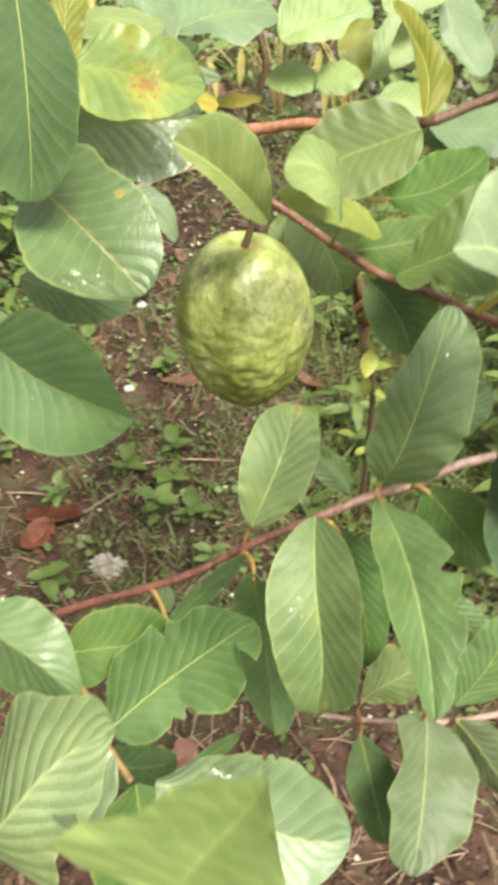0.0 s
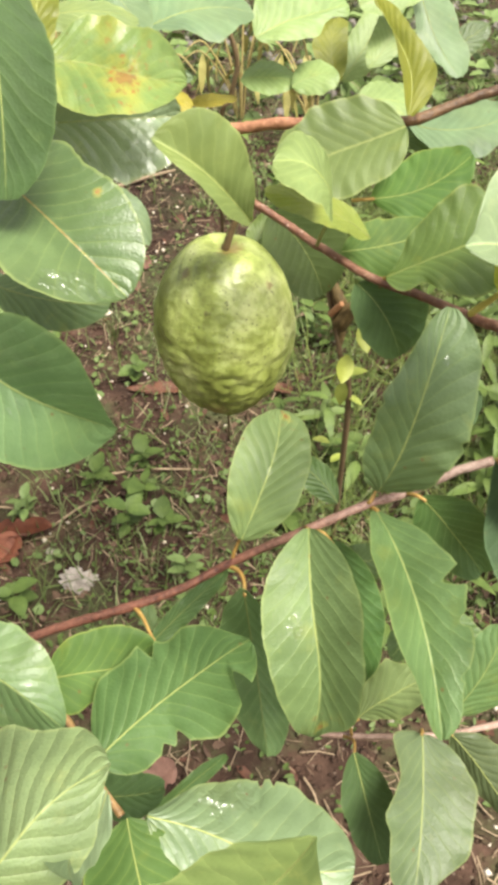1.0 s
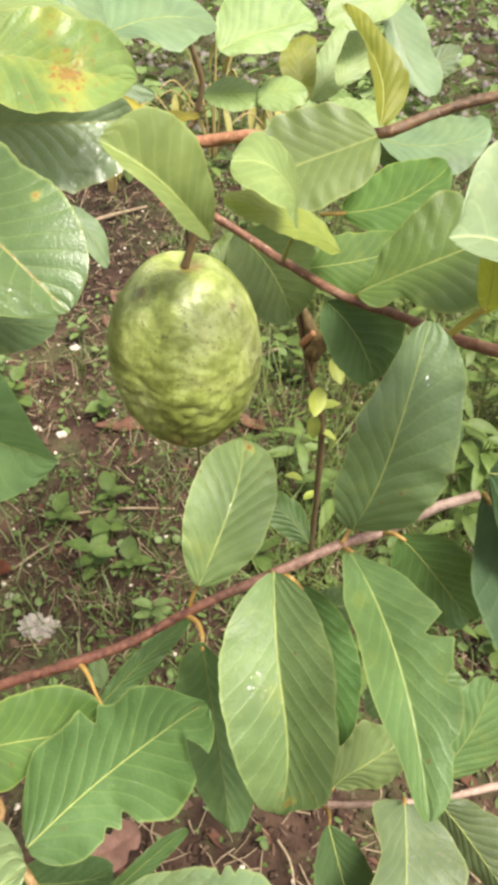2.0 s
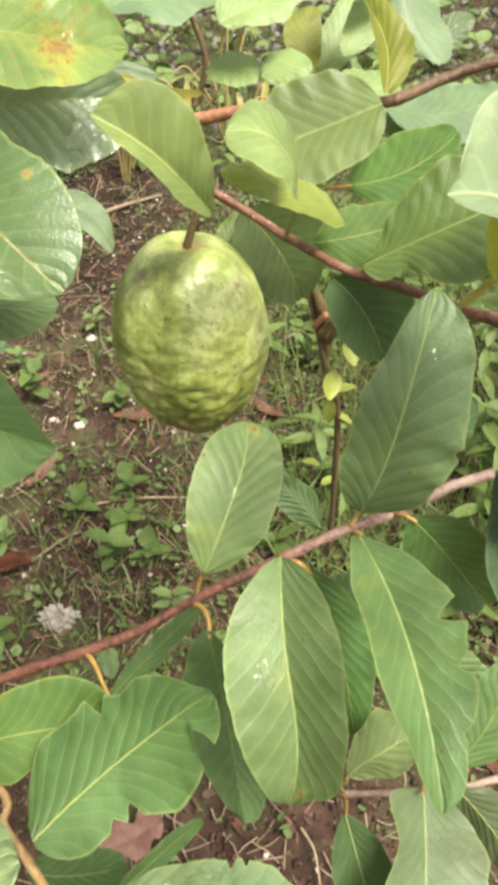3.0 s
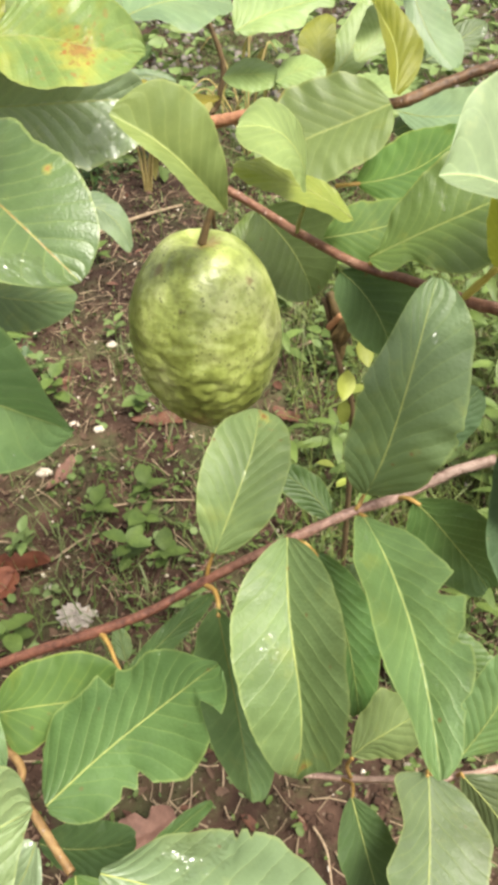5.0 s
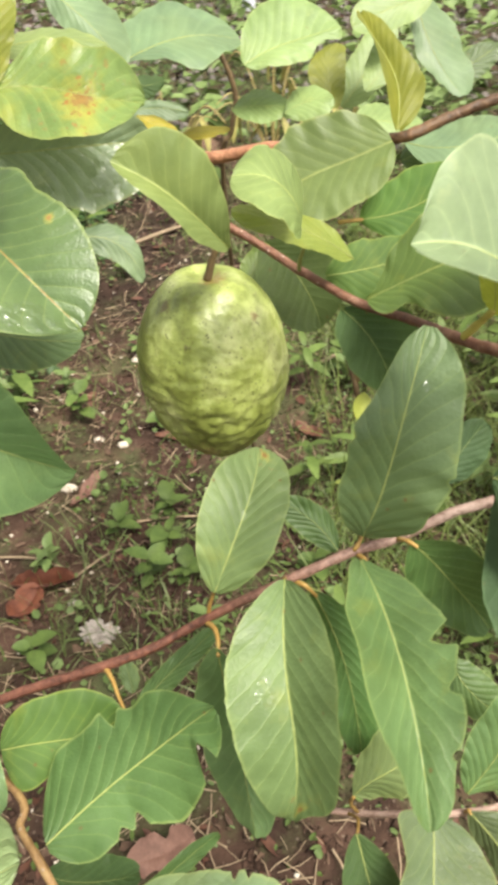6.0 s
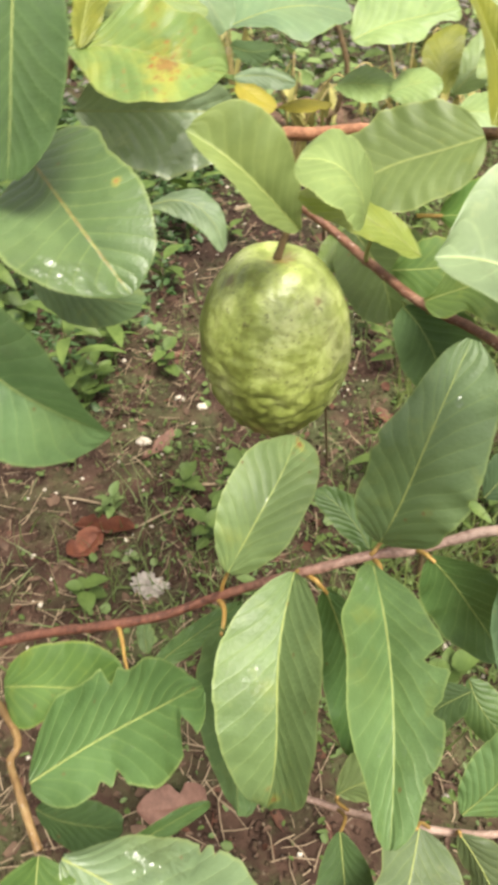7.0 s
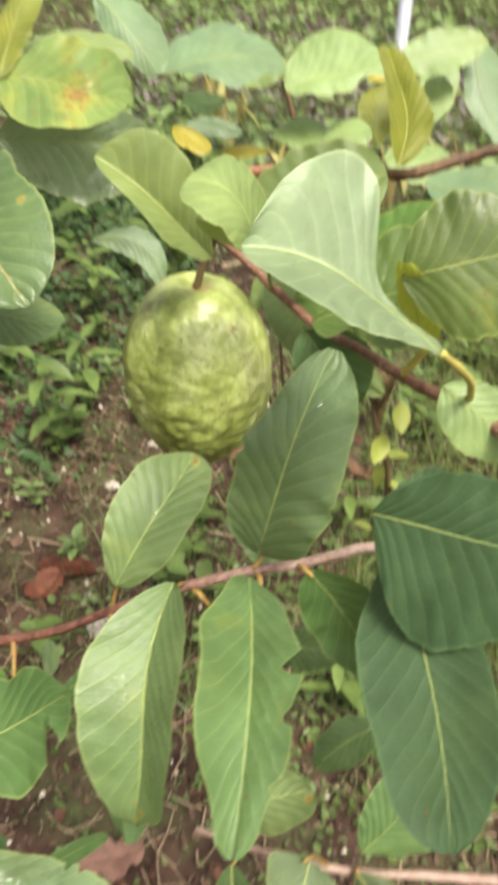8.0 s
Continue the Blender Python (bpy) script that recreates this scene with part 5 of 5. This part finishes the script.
scatter("weed_bank", "dense dark low weeds on the shaded ground", "weeds", weed_dark, 15000, 12, lambda r: bank_place(r), lambda r: leaflet(r, 0.01, 0.03, 0.06))
scatter("tall_grass", "fine upright yellow-green grass among the weeds", "grass", tall_grass, 3600, 14, lambda r: (0.04 + 0.62 * r.random() ** 0.8, 0.60 + 1.2 * r.random()), lambda r: blade(r, 0.05, 0.15))
scatter("grass", "thin tufts of green grass", "grass", grass_mat, 7500, 7, lambda r: patchy(r, -0.9, 0.9, 0.4, 3.6, 3.0, 0.7, 0.2), blade)


def dry_leaf(material, x, y, turn, length, width, label, curl=0.010, lift=0.008, tilt=0.0, fold=35, bites=((1, 0.7, 0.06, 0.35), (-1, 0.4, 0.05, 0.3))):
    ob = thing("dry_leaf", label, "dry leaf", rest(x, y), "fallen leaves")
    d = Vector((math.cos(radians(turn)), math.sin(radians(turn)), tilt)) * length / 2
    c = Vector(rest(x, y, lift))
    leaf(ob, material, c - d, c + d, (0.1, -0.2, 1), width / 2, width / 2, -curl, 0.003, fold, fold - 6, bites=bites, nu=32, nv=5, rib=False, wave=2.0)
    return ob


dry_leaf(dead_red, -0.353, 0.69, 8, 0.092, 0.066, "curled reddish-brown dry leaf lying on soil", 0.010, 0.016, fold=66)
dry_leaf(dead_red, -0.368, 0.648, 60, 0.060, 0.056, "crumpled red-brown dry leaf on soil", 0.014, 0.022, fold=44)
dry_leaf(dead_tan, -0.33, 0.876, 70, 0.085, 0.03, "narrow pinkish-brown dry leaf on soil", 0.008, 0.01)
dry_leaf(dead_tan, -0.129, 0.318, 25, 0.075, 0.05, "broad reddish dry leaf on the soil", 0.010, 0.034, fold=26, bites=((1, 0.35, 0.16, 0.45), (-1, 0.62, 0.10, 0.5), (1, 0.8, 0.08, 0.4)))
dry_leaf(dead_brown, 0.037, 1.02, 140, 0.06, 0.03, "small orange-brown curled dry leaf", 0.012, 0.02)
dry_leaf(dead_brown, -0.383, 1.141, 30, 0.035, 0.018, "small orange-brown dry leaf on soil", 0.004, 0.008)
dry_leaf(dead_brown, -0.18, 1.02, 5, 0.11, 0.03, "dark brown dry leaf among weeds", 0.006, 0.01)
dry_leaf(dead_tan, -0.25, 1.45, 100, 0.06, 0.03, "tan dry leaf on soil", 0.006, 0.01)


def dry_stick(p, q, r, label):
    a, b = Vector(rest(*p, 0.008)), Vector(rest(*q, 0.010))
    ob = thing("dry_stick", label, "stick", a, "sticks on the soil")
    m = (a + b) / 2 + Vector((0.004, 0.006, 0.004))
    v, f = tube([(0, 0, 0), m - a, b - a], [r, r * 0.9, r * 0.6], 7, 0.1, 3)
    part("twig", mesh_of("twig", v, f, straw), ob)


dry_stick((-0.275, 0.795), (-0.085, 0.812), 0.0022, "thin pale dry stick lying on soil")
dry_stick((-0.31, 0.706), (-0.245, 0.746), 0.0018, "thin brown dry twig on soil")
dry_stick((-0.237, 0.757), (-0.207, 0.685), 0.0016, "short pale straw on soil")
dry_stick((-0.42, 1.76), (-0.22, 1.93), 0.006, "reddish-brown fallen branch on soil")
dry_stick((-0.44, 0.735), (-0.33, 0.72), 0.002, "thin tan twig on soil")
dry_stick((0.05, 0.33), (0.066, 0.27), 0.0014, "short pale straw on dark soil")
dry_stick((0.06, 1.23), (0.17, 1.30), 0.004, "thin grey-brown stick among weeds")


def clod(x, y, size, material, label):
    """A rough, cracked lump."""
    ob = thing("clod", label, "clod", rest(x, y))
    bm = bmesh.new()
    bmesh.ops.create_icosphere(bm, subdivisions=5, radius=1.0)
    for v in bm.verts:
        p = v.co.copy()
        d = 1 + 0.45 * noise.noise(p * 1.9 + Vector((5, 0, 0))) + 0.35 * noise.noise(p * 4.2 + Vector((0, 3, 0))) - 0.3 * max(0.0, 0.25 - abs(noise.noise(p * 2.6))) + 0.12 * noise.noise(p * 11)
        v.co = Vector((p.x * 1.3, p.y * 0.95, p.z * 0.62)) * (d * size)
        v.co.z += size * 0.35
    me = bpy.data.meshes.new("lump")
    bm.to_mesh(me)
    bm.free()
    me.materials.append(material)
    part("lump", me, ob)


def stone(x, y, size, material, label, seed, name="stone"):
    ob = thing(name, label, "stone", rest(x, y), "stones on the soil")
    bm = bmesh.new()
    bmesh.ops.create_icosphere(bm, subdivisions=3, radius=1.0)
    for v in bm.verts:
        d = 1 + 0.35 * noise.noise(v.co * 1.6 + Vector((seed, 0, 0))) + 0.15 * noise.noise(v.co * 4 + Vector((0, seed, 0)))
        v.co = Vector((v.co.x * 1.25, v.co.y * 0.95, v.co.z * 0.6)) * d * size
        v.co.z += size * 0.3
    me = bpy.data.meshes.new("rock")
    bm.to_mesh(me)
    bm.free()
    me.materials.append(material)
    me.polygons.foreach_set("use_smooth", [True] * len(me.polygons))
    part("rock", me, ob)


clod(-0.252, 0.598, 0.017, stone_mat, "pale grey crumbly clod lying on the soil")
stone(-0.36, 0.886, 0.010, pebble_mat, "small cream-white pebble on soil", 4.0)
stone(-0.29, 1.00, 0.008, pebble_mat, "small pale pebble on soil", 6.0)
stone(-0.335, 1.01, 0.007, pebble_mat, "tiny cream pebble on soil", 8.0)
stone(-0.305, 0.66, 0.006, pebble_mat, "tiny whitish pebble on soil", 9.0)
stone(-0.31, 1.27, 0.009, pebble_mat, "small grey-white pebble on soil", 12.0)


# ---- a cut sapling and a bare shoot behind the fruit ----
def sapling():
    ob = thing("cut_sapling", "thin cut brown sapling with a dry curled leaf and yellow-green shoots", "sapling", SAP[0])
    rel = [Vector(p) - Vector(SAP[0]) for p in SAP]
    v, f = tube(rel, [0.0036, 0.0034, 0.0030, 0.0026], 10, 0.16, 4)
    part("stem", mesh_of("stem", v, f, sapling_bark), ob)
    tip = Vector(SAP[2]).lerp(Vector(SAP[3]), 0.35)
    dry = leaf(ob, dead_roll, tip, tip + Vector((0.018, -0.004, 0.042)), (-0.3, -0.8, 0.4), 0.016, 0.014, 0.004, 0.002, 62, 55, nu=24, nv=4, rib=False, wave=1.6, label="dry brown rolled-up leaf")
    dry.name = "dry_leaf"
    v, f = tube([Vector((0.0620, 0.5960, 0.4589)) - Vector(SAP[0]), Vector((0.0712, 0.5880, 0.4765)) - Vector(SAP[0])], [0.0036, 0.0026], 10, 0.25, 6)
    part("stub", mesh_of("stub", v, f, cut_wood), ob, "orange-brown cut stub")
    low, high = rel[2].lerp(rel[3], 0.1), rel[3] + Vector((0.004, -0.002, 0.006))
    v, f = tube([low, low.lerp(high, 0.35) + Vector((0.005, -0.002, 0)), low.lerp(high, 0.7) + Vector((0.006, -0.003, 0)), high], [0.0022, 0.0058, 0.0064, 0.0034], 12, 0.22, 8)
    part("dry_bud", mesh_of("dry_bud", v, f, dead_roll), ob, "dry brown papery bud")
    yellow = small_leaf("leaf", pale_small, 0.03, 0.016)
    for k, (t, turn, up, s) in enumerate(((0.42, -60, 20, 0.7), (0.5, 100, 30, 0.8), (0.66, 150, -70, 0.95), (0.70, -75, 10, 0.9), (0.74, 60, -60, 0.7), (0.62, -20, -65, 0.8), (0.56, -100, -20, 0.7))):
        p = rel[0].lerp(rel[-1], t)
        p = rel[1].lerp(rel[2], (t - 0.5) * 3) if t > 0.5 else p
        lf = part("leaf", yellow, ob, "small yellow-green leaf")
        lf.matrix_basis = pose(p.x, p.y, p.z, up, 0, turn)
        lf.scale = (s, s, s)
    gold = small_leaf("leaf", gold_small, 0.03, 0.018)
    for at_, turn, tilt, s in (((0.0948, 0.5880, 0.4540), 12, -120, 0.95), ((0.0827, 0.5920, 0.4128), -14, -128, 1.0)):
        p = Vector(at_) - Vector(SAP[0])
        lf = part("leaf", gold, ob, "drooping yellow leaf")
        lf.matrix_basis = pose(p.x, p.y, p.z, tilt, 0, turn)
        lf.scale = (s, s, s)
    return ob


dead_roll = plain("dead_roll", (0.065, 0.046, 0.018), (0.19, 0.125, 0.045), 0.7, 90.0, 0.8, 0.002, lucency=0.1)
cut_wood = plain("cut_wood", (0.26, 0.12, 0.05), (0.42, 0.21, 0.10), 0.7, 200.0, 0.5)
pale_small = plain("young_leaf", (0.24, 0.29, 0.05), (0.32, 0.36, 0.08), 0.5, 60.0, 0.3, 0.001, lucency=0.3)
gold_small = plain("gold_leaf", (0.28, 0.32, 0.05), (0.38, 0.41, 0.09), 0.5, 60.0, 0.3, 0.001, lucency=0.3)
SAP = [(0.1070, 0.6723, 0.0000), (0.0940, 0.6137, 0.3256), (0.0760, 0.5968, 0.4105), (0.0575, 0.6094, 0.4832)]
twig_behind = branch("thin bare brown shoot behind the fruit", [(-0.0500, 0.9000, -0.0100), (-0.0460, 0.7600, 0.3000), (-0.0467, 0.6695, 0.5926), (-0.0360, 0.6602, 0.6415), (-0.0304, 0.6601, 0.6709), (-0.0410, 0.6615, 0.7020)], [0.0018, 0.0018, 0.0022, 0.0024, 0.0023, 0.0022], sapling_bark)

sapling()


# ---- farther off: gravel, yellowing plants, a pale post and a dark hedge ----
gravel_mat = plain("gravel", (0.13, 0.112, 0.10), (0.27, 0.235, 0.215), 0.85, 30.0, 0.6, 0.003)
scatter("gravel", "grey gravel and broken stones on the soil", "gravel", gravel_mat, 2600, 21, lambda r: (r.uniform(-2.2, 1.4), 2.3 + 3.6 * r.random()), lambda r: crumb(r, 0.008, 0.028))
scatter("far_weeds", "yellow-green weeds along the far ground", "weeds", weed_pale, 4200, 22, lambda r: patchy(r, -2.6, 2.0, 2.4, 7.0, 1.4, 0.1, 0.3), lambda r: leaflet(r, 0.03, 0.09, 0.16))
scatter("far_grass", "tall grass and dry stems farther off", "grass", weed_pale, 1500, 23, lambda r: patchy(r, -2.6, 2.0, 2.2, 7.0, 1.2, 0.1, 0.3), lambda r: blade(r, 0.12, 0.35))
scatter("far_straw", "dry yellow stems lying farther off", "straw", straw, 700, 24, lambda r: (r.uniform(-2.0, 1.4), 1.8 + 3.4 * r.random()), lambda r: straw_bit(r, 0.06, 0.22))


def post():
    ob = thing("post", "thin pale bluish-white painted post", "post", rest(-0.23, 4.6))
    v, f = tube([(0, 0, -0.05), (0.004, 0, 0.6), (0, 0, 1.2)], [0.035, 0.035, 0.034], 14, 0.01, 2)
    part("shaft", mesh_of("shaft", v, f, post_paint), ob)
    v, f = tube([(0, 0, 1.2), (0, 0, 1.215)], [0.042, 0.04], 14)
    part("cap", mesh_of("cap", v, f, post_paint), ob)


post_paint = plain("post_paint", (0.55, 0.56, 0.66), (0.66, 0.67, 0.74), 0.6, 20.0, 0.2)
post()


def hedge():
    """A dense dark bank of leaves along the far side."""
    r = random.Random(31)
    verts, faces = [], []
    for _ in range(9000):
        x = r.uniform(-6, 5)
        top = 1.7 + 0.5 * noise.noise(Vector((x * 0.8, 0, 2)))
        z = top * r.random() ** 0.8
        y = 7.6 + 0.5 * noise.noise(Vector((x, z, 5))) + r.random() * 1.2
        pv, pf = leaflet(r, 0.08, 0.2, 0.0)
        m = pose(x, y, z, r.uniform(20, 120), r.uniform(-40, 40), r.uniform(0, 360))
        o = len(verts)
        verts += [m @ Vector(p) for p in pv]
        faces += [tuple(o + i for i in q) for q in pf]
    tagged(new("hedge", mesh_of("hedge", verts, faces, hedge_leaf)), "dense dark green hedge behind the plants", "hedge", kind="stuff")


hedge_leaf = plain("hedge_leaf", (0.022, 0.045, 0.014), (0.04, 0.075, 0.022), 0.5, 8.0, 0.3)
hedge()


# ---- a dark bank of soil and a dried-up plant farther back ----
def mound(x, y, sx, sy, sz):
    ob = thing("soil_mound", "low dark brown mound of damp soil", "soil mound", rest(x, y))
    bm = bmesh.new()
    bmesh.ops.create_icosphere(bm, subdivisions=5, radius=1.0)
    for v in bm.verts:
        p = v.co.copy()
        d = 1 + 0.22 * noise.noise(p * 2.2) + 0.10 * noise.noise(p * 6.0) + 0.05 * noise.noise(p * 15.0)
        v.co = Vector((p.x * sx, p.y * sy, p.z * sz)) * d
    me = bpy.data.meshes.new("soil_lump")
    bm.to_mesh(me)
    bm.free()
    me.materials.append(litter_mat)
    part("soil_lump", me, ob)


mound(-0.34, 2.42, 0.17, 0.10, 0.07)


def dry_plant(x, y, seed, stems, height):
    """Thin yellowed stems that lean apart, with a few narrow hanging leaves."""
    r = random.Random(seed)
    ob = thing("dry_plant", "dried yellow-brown stems with drooping narrow leaves", "dry plant", rest(x, y), "dried plants")
    for _ in range(stems):
        h, lx, ly = height * r.uniform(0.6, 1.0), r.uniform(-0.12, 0.12), r.uniform(-0.10, 0.10)
        top = Vector((lx, ly, h))
        v, f = tube([(lx * 0.1, ly * 0.1, -0.01), (lx * 0.35, ly * 0.4, h * 0.5), top, (lx * 1.5, ly * 1.5, h * 0.9)], [0.0034, 0.003, 0.0022, 0.0012], 6, 0.1, seed)
        part("stem", mesh_of("stem", v, f, dry_stem), ob)
        for k in range(2):
            lf = part("leaf", DRY_BLADE, ob, "narrow dry hanging leaf")
            p = top * r.uniform(0.6, 1.0)
            lf.matrix_basis = pose(p.x, p.y, p.z, r.uniform(-75, -35), r.uniform(-20, 20), r.uniform(0, 360))


dry_stem = plain("dry_stem", (0.26, 0.20, 0.07), (0.42, 0.34, 0.14), 0.6, 60.0, 0.4)
dry_blade_mat = plain("dry_blade", (0.24, 0.22, 0.06), (0.40, 0.36, 0.12), 0.6, 40.0, 0.4, 0.001, lucency=0.25)
DRY_BLADE = small_leaf("leaf", dry_blade_mat, 0.10, 0.022, 20, 0.2)
dry_plant(-0.33, 2.05, 3, 8, 0.30)
dry_plant(-0.05, 2.30, 5, 7, 0.34)
dry_plant(0.16, 2.15, 7, 6, 0.30)
dry_plant(-0.60, 2.5, 9, 6, 0.36)


def far_place(r):
    """Anywhere round about, thinning out with distance, in patches."""
    for _ in range(30):
        d, w = 1.3 + 9.0 * r.random() ** 0.8, r.uniform(0, 2 * math.pi)
        x, y = d * math.cos(w), 0.9 + d * math.sin(w)
        if noise.noise(Vector((x * 0.9, y * 0.9, 3))) > -0.1:
            break
    return x, y


scatter("wide_weeds", "patches of low weeds over the surrounding soil", "weeds", weed_mat, 16000, 41, far_place, lambda r: leaflet(r, 0.03, 0.09, 0.05))
scatter("wide_grass", "sparse grass over the surrounding soil", "grass", grass_mat, 8000, 42, far_place, lambda r: blade(r, 0.06, 0.2))
